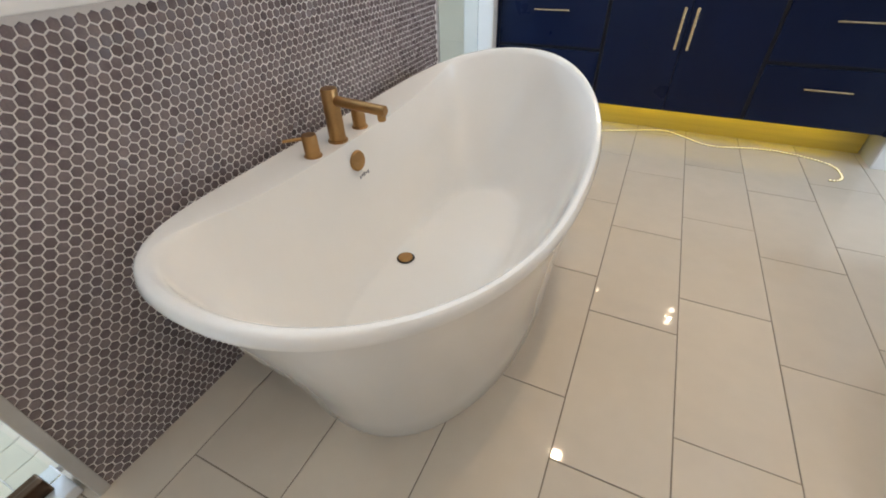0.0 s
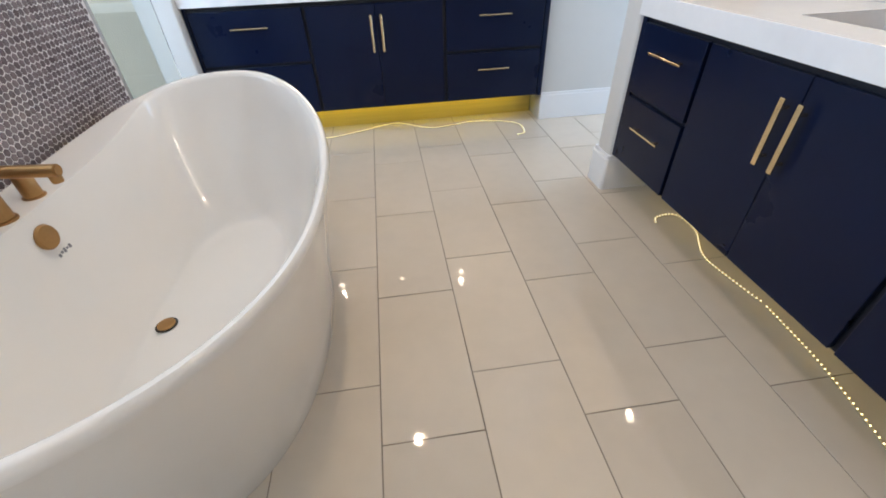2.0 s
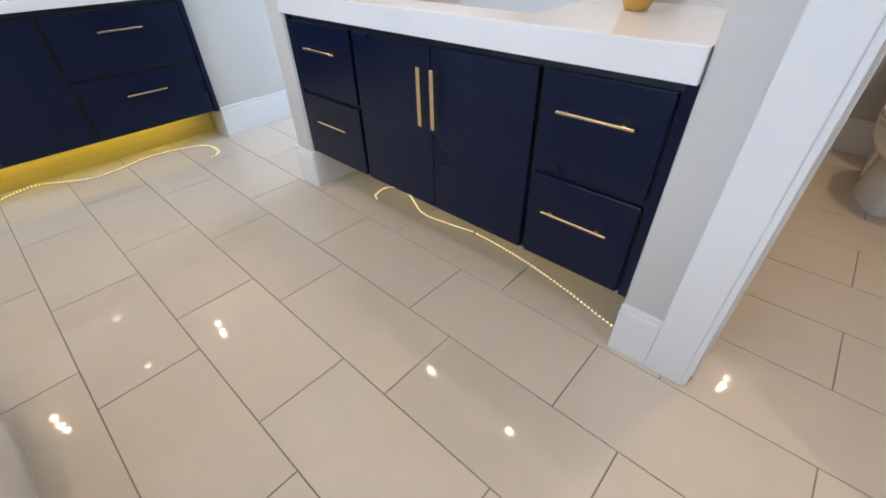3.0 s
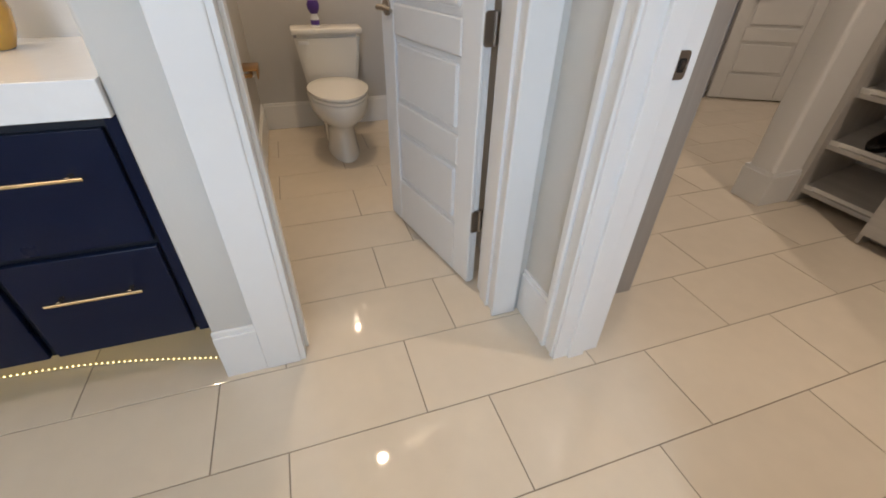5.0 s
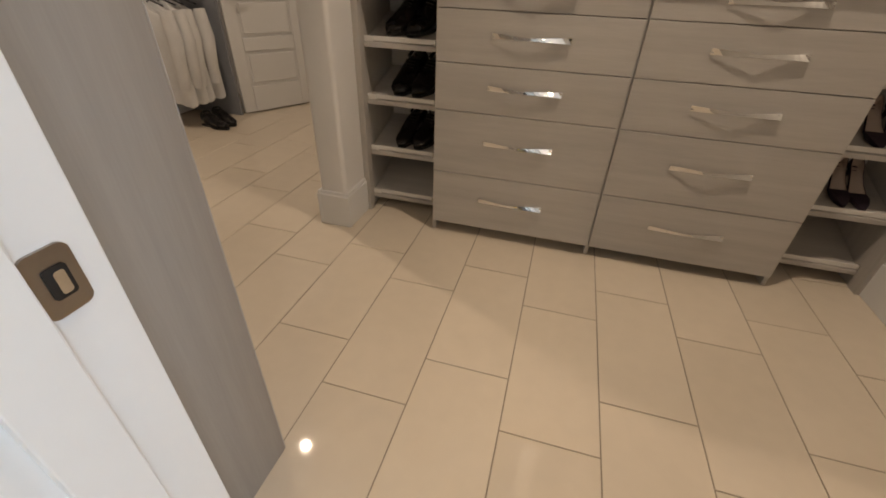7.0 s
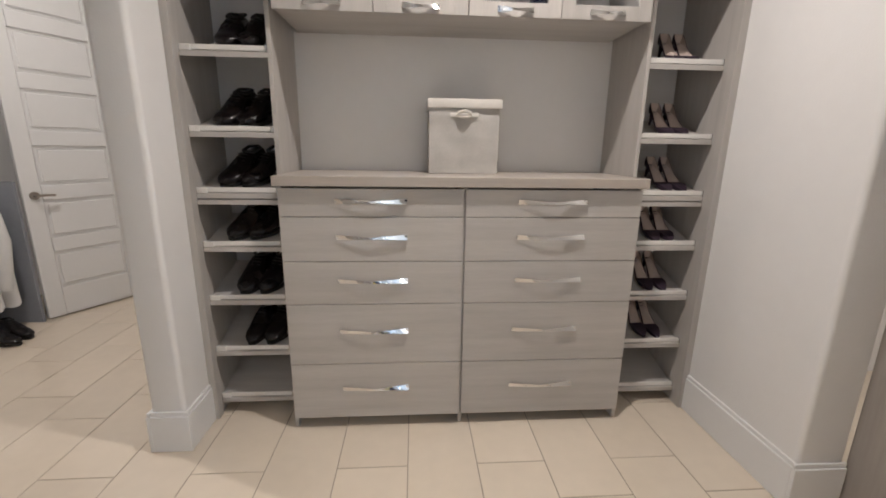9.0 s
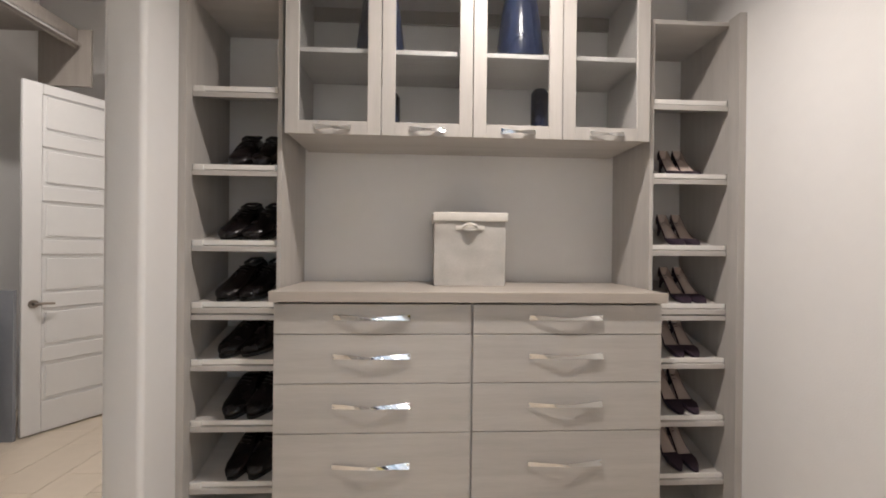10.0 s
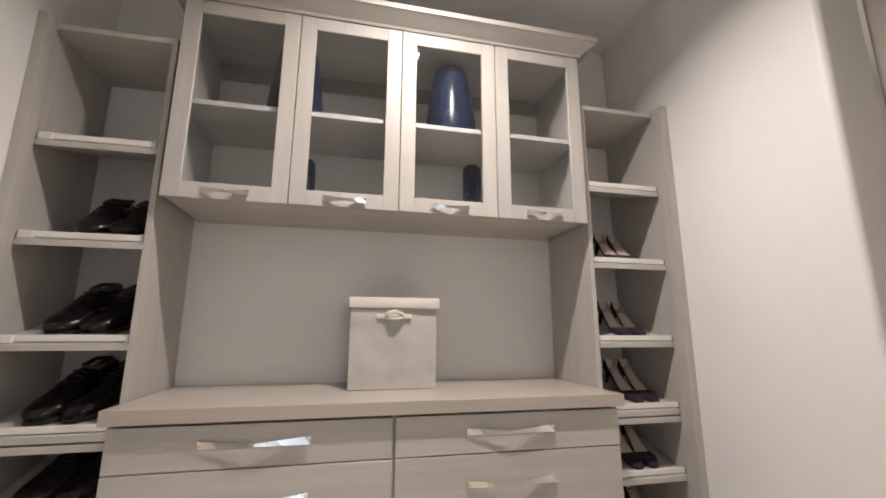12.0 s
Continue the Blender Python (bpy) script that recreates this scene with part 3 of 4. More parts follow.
for y0, y1, py in ((-0.394, -0.052, -0.223), (0.818, 1.232, 1.0)):
    for z0, z1, pz in ((0.213, 0.522, 0.413), (0.540, 0.830, 0.734)):
        d = front_x(v2, "drawer", y0, y1, z0, z1)
        bar_pull(d, (F2, py - 0.108, pz), (F2, py + 0.108, pz), (-1, 0, 0))
for y0, y1, py in ((-0.032, 0.379, 0.350), (0.383, 0.798, 0.413)):
    d = front_x(v2, "door", y0, y1, 0.213, 0.830)
    bar_pull(d, (F2, py, 0.562), (F2, py, 0.766), (-1, 0, 0), 0.017)
ct2 = thing("countertop", (1.85, 0.42, 0.855), "thick white quartz countertop with an undermount sink opening", "countertop", "countertops")
SX0, SX1, SY0, SY1 = 1.70, 2.02, 0.08, 0.64
part("slab", boxes((1.5672, -0.428, 0.855, SX0, 1.270, 0.932), (SX1, -0.428, 0.855, 2.098, 1.270, 0.932), (SX0, -0.428, 0.8551, SX1, SY0, 0.9319), (SX0, SY1, 0.8551, SX1, 1.270, 0.9319)), QUARTZ, ct2)
part("apron", boxes((1.546, -0.428, 0.8548, 1.567, 1.270, 0.9322), bevel=0.002), QUARTZ, ct2)
sk = thing("sink", (1.86, 0.36, 0.75), "white rectangular undermount sink basin", "sink")
part("basin", boxes((SX0 - 0.012, SY0 - 0.012, 0.74, SX1 + 0.012, SY1 + 0.012, 0.755), (SX0 - 0.012, SY0 - 0.012, 0.755, SX0 + 0.006, SY1 + 0.012, 0.853), (SX1 - 0.006, SY0 - 0.012, 0.755, SX1 + 0.012, SY1 + 0.012, 0.853), (SX0 + 0.006, SY0 - 0.012, 0.755, SX1 - 0.006, SY0 + 0.006, 0.853), (SX0 + 0.006, SY1 - 0.006, 0.755, SX1 - 0.006, SY1 + 0.012, 0.853)), CERAMIC, sk)
part("drain", lathe([(0.0, 0), (0.022, 0), (0.022, 0.003), (0.001, 0.004)], at=(1.86, 0.36, 0.755)), BRONZE, sk, "bronze drain", True)
sf = thing("sink_faucet", (2.05, 0.36, 0.932), "brushed bronze three hole sink faucet", "faucet")
part("spout", tube([(2.055, 0.36, 0.932), (2.055, 0.36, 1.07), (2.03, 0.36, 1.09), (1.93, 0.36, 1.08)], 0.013, 14), BRONZE, sf, "", True)
for y in (0.26, 0.46):
    part("handle", lathe([(0.0, 0), (0.022, 0), (0.018, 0.008), (0.017, 0.06), (0.001, 0.062)], at=(2.055, y, 0.932)), BRONZE, sf, "", True)
vs = thing("vase", (1.93, -0.12, 0.932), "amber glazed round vase on the countertop", "vase")
part("body", lathe([(0.0, 0), (0.030, 0), (0.036, 0.004), (0.052, 0.04), (0.060, 0.085), (0.054, 0.13), (0.036, 0.165), (0.026, 0.19), (0.030, 0.205), (0.022, 0.205), (0.019, 0.18), (0.001, 0.1)], at=(1.93, -0.12, 0.932)), AMBER, vs, "", True)

# mirrors over the vanities
m1 = thing("mirror_far", (0.42, 2.925, 1.05), "large frameless mirror over the vanity", "mirror")
part("mirror_glass", boxes((-0.10, 2.918, 1.06, 0.88, 2.927, 2.25)), MIRROR, m1)
m2 = thing("mirror_near", (2.095, 0.42, 1.05), "large frameless mirror over the vanity", "mirror")
part("mirror_glass", boxes((2.091, 0.18, 1.06, 2.097, 0.78, 2.1)), MIRROR, m2)


# light strips that lie on the floor
def strip(points, base, label):
    st = thing("led_strip", base, label, "light strip", "light strips")
    pts = [Vector(p) for p in points]
    fine = []
    for i in range(len(pts) - 1):
        p0, p1, p2, p3 = pts[max(i - 1, 0)], pts[i], pts[i + 1], pts[min(i + 2, len(pts) - 1)]
        for k in range(8):
            s = k / 8
            fine.append(0.5 * (2 * p1 + (p2 - p0) * s + (2 * p0 - 5 * p1 + 4 * p2 - p3) * s * s + (3 * p1 - p0 - 3 * p2 + p3) * s ** 3))
    fine.append(pts[-1])
    part("tape", tube(fine, 0.003, 6), TAPE, st)
    bm, run, step = bmesh.new(), 0.0, 0.0175
    for a, b in zip(fine, fine[1:]):
        seg = (b - a).length
        while run < seg:
            c = a.lerp(b, run / seg)
            add_box(bm, c.x - 0.0017, c.y - 0.0017, c.z + 0.002, c.x + 0.0017, c.y + 0.0017, c.z + 0.0052)
            run += step
        run -= seg
    tagged(part("diodes", bm, DIODE, st, "row of tiny warm glowing diodes"), kind="stuff")


strip([(-0.62, 2.36, 0.006), (-0.3, 2.33, 0.006), (-0.02, 2.325, 0.006), (0.21, 2.40, 0.006), (0.48, 2.50, 0.006), (0.74, 2.35, 0.006), (1.05, 2.41, 0.006), (1.26, 2.37, 0.006), (1.374, 2.29, 0.006), (1.386, 2.16, 0.006), (1.352, 2.105, 0.006), (1.315, 2.10, 0.006)], (0.4, 2.36, 0), "warm glowing light strip lying loose on the tiles")
strip([(1.662, 0.90, 0.006), (1.69, 0.94, 0.006), (1.79, 0.94, 0.006), (1.80, 0.80, 0.006), (1.72, 0.62, 0.006), (1.735, 0.45, 0.006), (1.758, 0.33, 0.006)], (1.73, 0.6, 0), "warm glowing light strip lying loose under the vanity")
strip([(1.757, 0.30, 0.006), (1.74, 0.08, 0.006), (1.70, -0.14, 0.006), (1.65, -0.33, 0.006), (1.625, -0.42, 0.006)], (1.7, 0.0, 0), "warm glowing light strip lying loose under the vanity")


# ---- doors ----
DOORW, DOORH = 0.705, 2.43


def panel_door(name, m, label, tall=DOORH):
    """A six panel door leaf, hinge edge at the origin, running along +x, faces at y = -0.0185 and 0.0185."""
    d = local_thing(name, m, label, "door", "panel doors")
    bm = boxes((0.001, -0.0075, 0.013, DOORW - 0.001, 0.0075, 0.011 + tall))
    add = []
    stile, pitch = 0.112, (tall - 0.18) / 6
    for s in (-1, 1):
        a, b = s * 0.0075, s * 0.0185
        add += [(0, a, 0.012, stile, b, 0.012 + tall), (DOORW - stile, a, 0.012, DOORW, b, 0.012 + tall)]
        for k in range(6):
            add.append((stile, a, 0.012 if k == 0 else 0.125 + k * pitch, DOORW - stile, b, 0.24 + k * pitch))
        add.append((stile, a, tall - 0.065, DOORW - stile, b, 0.012 + tall))
    part("leaf", join(bm, boxes(*add, bevel=0.008, seg=2)), TRIM, d)
    for k in range(6):
        z0, z1 = 0.24 + k * pitch, 0.125 + (k + 1) * pitch
        inner = []
        for s in (-1, 1):
            inner.append((stile + 0.020, s * 0.004, z0 + 0.020, DOORW - stile - 0.020, s * 0.0165, z1 - 0.020))
        part("panel", boxes(*inner, bevel=0.010, seg=1), TRIM, d)
    for s in (-1, 1):
        h = part("door_handle", join(tube([(DOORW - 0.065, s * 0.0185, 0.97), (DOORW - 0.065, s * 0.027, 0.97)], 0.030, 20), tube([(DOORW - 0.065, s * 0.026, 0.97), (DOORW - 0.065, s * 0.058, 0.97)], 0.010, 12)), NICKEL, d, "satin nickel door handle", True)
        part("lever", tube([(DOORW - 0.060, s * 0.057, 0.97), (DOORW - 0.12, s * 0.060, 0.972), (DOORW - 0.175, s * 0.058, 0.968)], [0.011, 0.009, 0.008], 10), NICKEL, h, "", True)
    for z in (0.31, 0.97, 2.2):
        hg = part("hinge", rounded_plate(-0.004, 0.0, -0.036, 0.0165, z - 0.048, z + 0.048, 0.012), NICKEL, d, "satin nickel hinge")
        part("knuckle", tube([(-0.006, -0.022, z - 0.045), (-0.006, -0.022, z + 0.045)], 0.0065, 10), NICKEL, hg, "", True)
    return d


def door_pose(hinge, edge):
    return pose(hinge[0], hinge[1], 0, 0, 0, math.degrees(math.atan2(edge[1] - hinge[1], edge[0] - hinge[0])))


panel_door("door_toilet", door_pose((1.750, -1.364), (2.438, -1.203)), "white painted panel door standing open into the toilet room")
panel_door("door_closet_far", door_pose((3.41, -5.36), (3.75, -4.76)), "white painted panel door standing open at the closet's far end", 2.59)

# ---- toilet room ----
WX, WY = 3.30, -1.055
wc = thing("toilet", (WX, WY, 0), "white two piece ceramic toilet with closed lid", "toilet")


def oval(cx, cy, a, b, z, n=40):
    """An egg shape, round at -x and blunter at +x."""
    out = []
    for i in range(n):
        th = 2 * math.pi * i / n
        c, s = math.cos(th), math.sin(th)
        out.append((cx + a * c, cy + b * s * (1 + 0.10 * c), z))
    return out


bowl = [oval(3.40, WY, 0.268, 0.105, 0.001), oval(3.40, WY, 0.266, 0.104, 0.015), oval(3.405, WY, 0.252, 0.097, 0.04), oval(3.42, WY, 0.236, 0.090, 0.16), oval(3.405, WY, 0.245, 0.100, 0.205), oval(3.37, WY, 0.268, 0.130, 0.245), oval(3.33, WY, 0.285, 0.162, 0.285), oval(3.305, WY, 0.290, 0.180, 0.33), oval(3.30, WY, 0.290, 0.186, 0.365), oval(3.30, WY, 0.286, 0.187, 0.390), oval(3.30, WY, 0.278, 0.180, 0.398)]
part("bowl", loft(bowl), CERAMIC, wc, "", True)
part("pedestal_back", boxes((3.50, WY - 0.10, 0.002, 3.80, WY + 0.10, 0.37), bevel=0.03, seg=4), CERAMIC, wc, "", True)
part("seat", loft([oval(3.30, WY, 0.280, 0.188, 0.401), oval(3.30, WY, 0.286, 0.192, 0.406), oval(3.30, WY, 0.284, 0.190, 0.418), oval(3.30, WY, 0.276, 0.184, 0.421)]), CERAMIC, wc, "", True)
part("seat_lid", loft([oval(3.30, WY, 0.276, 0.184, 0.4235), oval(3.30, WY, 0.284, 0.190, 0.428), oval(3.30, WY, 0.280, 0.188, 0.440), oval(3.315, WY, 0.22, 0.15, 0.447), oval(3.315, WY, 0.08, 0.05, 0.450)]), CERAMIC, wc, "", True)
tk = boxes((3.60, WY - 0.215, 0.375, 3.82, WY + 0.215, 0.70))
for v in tk.verts:
    if v.co.z < 0.5:
        v.co.y = WY + (v.co.y - WY) * 0.80
        v.co.x += 0.015 if v.co.x < 3.7 else 0
bmesh.ops.bevel(tk, geom=tk.edges[:], offset=0.022, segments=4, affect="EDGES")
part("tank", tk, CERAMIC, wc, "", True)
part("tank_lid", boxes((3.585, WY - 0.228, 0.701, 3.828, WY + 0.228, 0.735), bevel=0.012, seg=4), CERAMIC, wc, "", True)
part("flush_lever", boxes((3.588, WY + 0.125, 0.642, 3.600, WY + 0.19, 0.665), bevel=0.005, seg=2), PLASTIC, wc, "white flush lever", True)
af = thing("air_freshener", (3.68, WY + 0.06, 0.735), "purple and white air freshener bottle on the toilet tank", "air freshener")
part("bottle", lathe([(0.0, 0), (0.026, 0), (0.028, 0.006), (0.026, 0.05), (0.016, 0.075), (0.001, 0.076)], at=(3.68, WY + 0.06, 0.735)), PLASTIC, af, "", True)
part("label_band", lathe([(0.0, 0.012), (0.0285, 0.012), (0.0285, 0.04), (0.001, 0.04)], at=(3.68, WY + 0.06, 0.735)), PURPLE, af, "purple label", True)
part("cap", lathe([(0.0, 0.076), (0.022, 0.076), (0.036, 0.10), (0.040, 0.125), (0.032, 0.15), (0.001, 0.156)], at=(3.68, WY + 0.06, 0.735)), PURPLE, af, "purple cap", True)
tp = thing("toilet_paper_holder", (2.95, -0.53, 0.66), "bronze toilet paper holder with a cover on the wall", "paper holder")
part("wall_plate", boxes((2.86, -0.536, 0.60, 2.90, -0.530, 0.66), bevel=0.002), BRONZE, tp)
part("arm", tube([(2.88, -0.534, 0.63), (2.88, -0.60, 0.63), (3.04, -0.60, 0.63)], 0.010, 10), BRONZE, tp, "", True)
rl = lathe([(0.010, 0), (0.019, 0), (0.020, 0.002), (0.020, 0.098), (0.019, 0.10), (0.010, 0.10)], at=(0, 0, 0))
bmesh.ops.transform(rl, matrix=pose(2.93, -0.60, 0.63, 0, 90, 0), verts=rl.verts[:])
part("paper_roll", rl, PAPER, tp, "nearly empty white paper roll", True)
part("cover", boxes((2.865, -0.632, 0.652, 3.035, -0.531, 0.660), (2.865, -0.636, 0.615, 3.035, -0.629, 0.660), bevel=0.003), BRONZE, tp, "bronze cover flap", True)

# lamps; the last ceiling downlight is unseen, added as closet fill
for cx, cy, cz, power, tint in CANS:
    cl = thing("ceiling_light", (cx, cy, cz), "round white recessed ceiling downlight", "ceiling light", "downlights")
    part("ring", lathe([(0.040, -0.004), (0.085, -0.004), (0.087, -0.001), (0.040, -0.0005)], at=(cx, cy, cz)), PLASTIC, cl, "", True)
    part("lens", lathe([(0.0, -0.003), (0.036, -0.003), (0.036, -0.001), (0.0005, -0.001)], at=(cx, cy, cz)), LENS, cl, "glowing lens")
for cx, cy, cz, power in SCONCES:
    sc = thing("wall_lamp", (cx, cy, cz), "small glowing globe wall lamp", "wall lamp", "wall lamps")
    for up in (0.0, 0.17):
        part("globe", lathe([(0.001, -0.028), (0.02, -0.021), (0.028, 0.0), (0.02, 0.021), (0.001, 0.028)], 20, at=(cx, cy, cz + up)), GLOBE, sc, "glowing globe", True)
    back = (cx, 2.925, cz) if cy > 2 else ((2.095, cy, cz) if cx < 3 else (3.926, cy, cz))
    part("arm", tube([(cx, cy, cz + 0.026), (cx, cy, cz + 0.144), (back[0], back[1], cz + 0.144)], 0.008, 8), BRONZE, sc, "", True)

# shower: glass, curb and clamp
structure("shower_curb", boxes((-0.93, -1.50, 0, -0.80, -0.60, 0.035), bevel=0.004), QUARTZ, "white stone shower curb", "curb")
sg = thing("shower_glass", (-0.865, -1.05, 0.035), "clear frameless shower glass panel with a bronze clamp", "shower glass", "shower panels")
gp = part("pane", boxes((-0.87, -1.495, 0.042, -0.86, -0.604, 2.1)), SHOWERGLASS, sg)
gp.visible_shadow = False
part("clamp", boxes((-0.888, -0.700, 0.036, -0.842, -0.630, 0.088), bevel=0.004), DARKBRONZE, sg, "dark bronze glass clamp")
sg2 = thing("shower_glass", (-0.82, 1.9, 0.0), "clear frameless shower glass panel", "shower glass", "shower panels")
gp = part("pane", boxes((-0.825, 1.54, 0.004, -0.815, 2.265, 2.1)), SHOWERGLASS, sg2)
gp.visible_shadow = False

# ---- closet ----
FY = -3.325
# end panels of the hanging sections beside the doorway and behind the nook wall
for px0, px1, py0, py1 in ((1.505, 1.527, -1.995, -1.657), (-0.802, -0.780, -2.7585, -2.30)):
    # these side boards use the laminate copy with shade in its colour
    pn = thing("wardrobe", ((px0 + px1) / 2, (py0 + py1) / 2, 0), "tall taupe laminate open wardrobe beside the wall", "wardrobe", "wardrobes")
    # the second is raised to 3.0 to block the added downlight
    part("side_panel", boxes((px0, py0 + (0.002 if py1 > -2 else 0), 0.001, px1, py1 - (0 if py1 > -2 else 0.002), 2.44 if py1 > -2 else 3.0), bevel=0.0015), LAMSHADE, pn)
    ey = py0 if py1 > -2 else py1
    part("edge_band", boxes((px0 + 0.0005, ey - 0.0012, 0.001, px1 - 0.0005, ey + 0.0012, 2.439 if py1 > -2 else 2.999)), LAM, pn)

ds = thing("dresser", (0.66, -3.58, 0), "taupe wood grain dresser with ten drawers and chrome pulls", "dresser")
for x in (-0.158, 0.648, 1.455):
    part("upright", boxes((x, -3.838, 0.001, x + 0.019, FY - 0.017, 1.188), bevel=0.001), LAMV, ds)
# back and plinth also take the shade-darkened laminate
part("back", boxes((-0.139, -3.838, 0.05, 1.455, -3.83, 1.188)), LAMSHADE, ds)
part("plinth", boxes((-0.139, -3.45, 0.001, 0.648, -3.435, 0.06), (0.667, -3.45, 0.001, 1.455, -3.435, 0.06)), LAMSHADE, ds)
part("top", boxes((-0.168, -3.838, 1.189, 1.484, FY + 0.022, 1.232), bevel=0.002), LAMTOP, ds, "smooth taupe dresser top")


def wave_pull(parent, cx, y, z, w=0.30):
    """A chrome pull: a flat ribbon bent to a shallow V that stands off its front."""
    bm = bmesh.new()
    rows = []
    for i in range(17):
        s = -1 + i / 8
        out = 0.006 + 0.013 * (1 - abs(s))
        tall = 0.0045 + 0.0070 * abs(s)
        low = 0.004 * (1 - abs(s))
        rows.append([bm.verts.new((cx + s * w / 2, y + out + dy + (0.40 * s - 0.10) * dz, z - low + dz)) for dy, dz in ((0.0015, -tall), (0.0015, tall), (-0.0015, tall), (-0.0015, -tall))])
    for a, b in zip(rows, rows[1:]):
        for k in range(4):
            bm.faces.new((a[k], a[(k + 1) % 4], b[(k + 1) % 4], b[k]))
    bm.faces.new(rows[0])
    bm.faces.new(rows[-1][::-1])
    for s in (-1, 1):
        add_box(bm, cx + s * (w / 2 - 0.006) - 0.005, y, z - 0.005, cx + s * (w / 2 - 0.006) + 0.005, y + 0.008, z + 0.009)
    bmesh.ops.recalc_face_normals(bm, faces=bm.faces[:])
    return part("handle", bm, CHROME, parent, "chrome bow pull")


SEAMS = (0.056, 0.346, 0.648, 0.852, 1.055, 1.181)
for x0, x1, hx in ((0.663, 1.470, 1.072), (-0.154, 0.656, 0.262)):
    for z0, z1 in zip(SEAMS, SEAMS[1:]):
        d = part("drawer", boxes((x0 + 0.0015, FY - 0.018, z0 + 0.002, x1 - 0.0015, FY, z1 - 0.002), bevel=0.0012, seg=1), LAM, ds)
        wave_pull(d, hx, FY, z0 + (z1 - z0) * 0.56, 0.315)

# shoe towers
SHELVES = (0.084, 0.346, 0.617, 0.885, 1.138, 1.410, 1.742, 2.085)
SLOPE = 0.30


def tower(x0, x1, group, tall):
    tw = thing("shoe_rack", ((x0 + x1) / 2, -3.65, 0), "tall taupe laminate shoe rack with slanted shelves", "shoe rack", group)
    for x in (x0, x1 - 0.019):
        part("upright", boxes((x, -3.838, 0.001, x + 0.019, -3.468, tall), bevel=0.001), LAMV, tw)
    part("top", boxes((x0 + 0.019, -3.838, tall - 0.021, x1 - 0.019, -3.470, tall - 0.002), bevel=0.001), LAM, tw)
    for i, z in enumerate(SHELVES):
        slope = SLOPE
        if i == 4:
            part("shelf", boxes((x0 + 0.020, -3.836, 1.088, x1 - 0.020, -3.470, 1.110), bevel=0.001), LAM, tw)
        bm = boxes((x0 + 0.020, -3.834, z - 0.022, x1 - 0.020, -3.472, z), bevel=0.001)
        for v in bm.verts:
            v.co.z += slope * (-3.472 - v.co.y)
        sh = part("shelf", bm, LAM, tw)
        part("lip", boxes((x0 + 0.024, -3.488, z + 0.006, x1 - 0.024, -3.479, z + 0.028), bevel=0.002), LIP, sh, "pale shoe fence along the shelf")
        part("fence_end", boxes((x0 + 0.022, -3.489, z + 0.001, x0 + 0.030, -3.470, z + 0.029), bevel=0.001), CHROME, sh, "small chrome end cap")
        if x0 > 0:
            part("fence_block", boxes((x1 - 0.075, -3.492, z + 0.0015, x1 - 0.028, -3.473, z + 0.028), bevel=0.003), LIP, sh, "white fence end block")
    return tw


t1 = tower(1.490, 1.902, "shoe racks", 2.525)
part("filler", boxes((1.872, -3.4675, 0.001, 1.9045, -3.418, 2.532), bevel=0.002), LAMV, t1)
t2 = tower(-0.570, -0.172, "shoe racks", 2.478)
part("filler", boxes((-0.5765, -3.4675, 0.001, -0.542, -3.400, 2.484), bevel=0.002), LAMV, t2)

# the glazed wall cabinet
UC = -3.432
wb = thing("wall_cabinet", (0.66, -3.63, 1.91), "taupe glazed wall cabinet with four doors and a crown", "wall cabinet")
part("bottom", boxes((-0.152, -3.838, 1.912, 1.470, UC - 0.020, 1.932), bevel=0.001), LAM, wb)
part("roof", boxes((-0.152, -3.838, 2.672, 1.470, UC - 0.020, 2.692), bevel=0.001), LAM, wb)
part("shelf", boxes((-0.133, -3.836, 2.272, 0.650, UC - 0.035, 2.292), bevel=0.001), LAM, wb)
part("shelf", boxes((0.669, -3.836, 2.272, 1.451, UC - 0.035, 2.292), bevel=0.001), LAM, wb)
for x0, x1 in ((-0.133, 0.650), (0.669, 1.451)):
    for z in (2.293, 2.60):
        # rails inside the cabinet, in the shade-darkened laminate
        part("back_rail", boxes((x0, -3.838, z, x1, -3.822, z + 0.072), bevel=0.001), LAMSHADE, wb)
for x in (-0.152, 0.650, 1.451):
    part("upright", boxes((x, -3.838, 1.932, x + 0.019, UC - 0.021, 2.672), bevel=0.001), LAMV, wb)
cr = bmesh.new()
for (x0, x1, y1, z0), (X0, X1, Y1, z1) in (((-0.160, 1.478, UC + 0.004, 2.684), (-0.163, 1.481, UC + 0.010, 2.694)), ((-0.163, 1.481, UC + 0.010, 2.694), (-0.212, 1.530, UC + 0.060, 2.730)), ((-0.212, 1.530, UC + 0.060, 2.730), (-0.218, 1.536, UC + 0.066, 2.733)), ((-0.218, 1.536, UC + 0.066, 2.733), (-0.218, 1.536, UC + 0.066, 2.755))):
    lo = [cr.verts.new(p) for p in ((x0, -3.838, z0), (x1, -3.838, z0), (x1, y1, z0), (x0, y1, z0))]
    hi = [cr.verts.new(p) for p in ((X0, -3.838, z1), (X1, -3.838, z1), (X1, Y1, z1), (X0, Y1, z1))]
    for i in range(4):
        cr.faces.new((lo[i], lo[(i + 1) % 4], hi[(i + 1) % 4], hi[i]))
cr.faces.new(hi)
bmesh.ops.recalc_face_normals(cr, faces=cr.faces[:])
part("crown", cr, LAM, wb)
EDGES = (1.470, 1.054, 0.652, 0.250, -0.152)
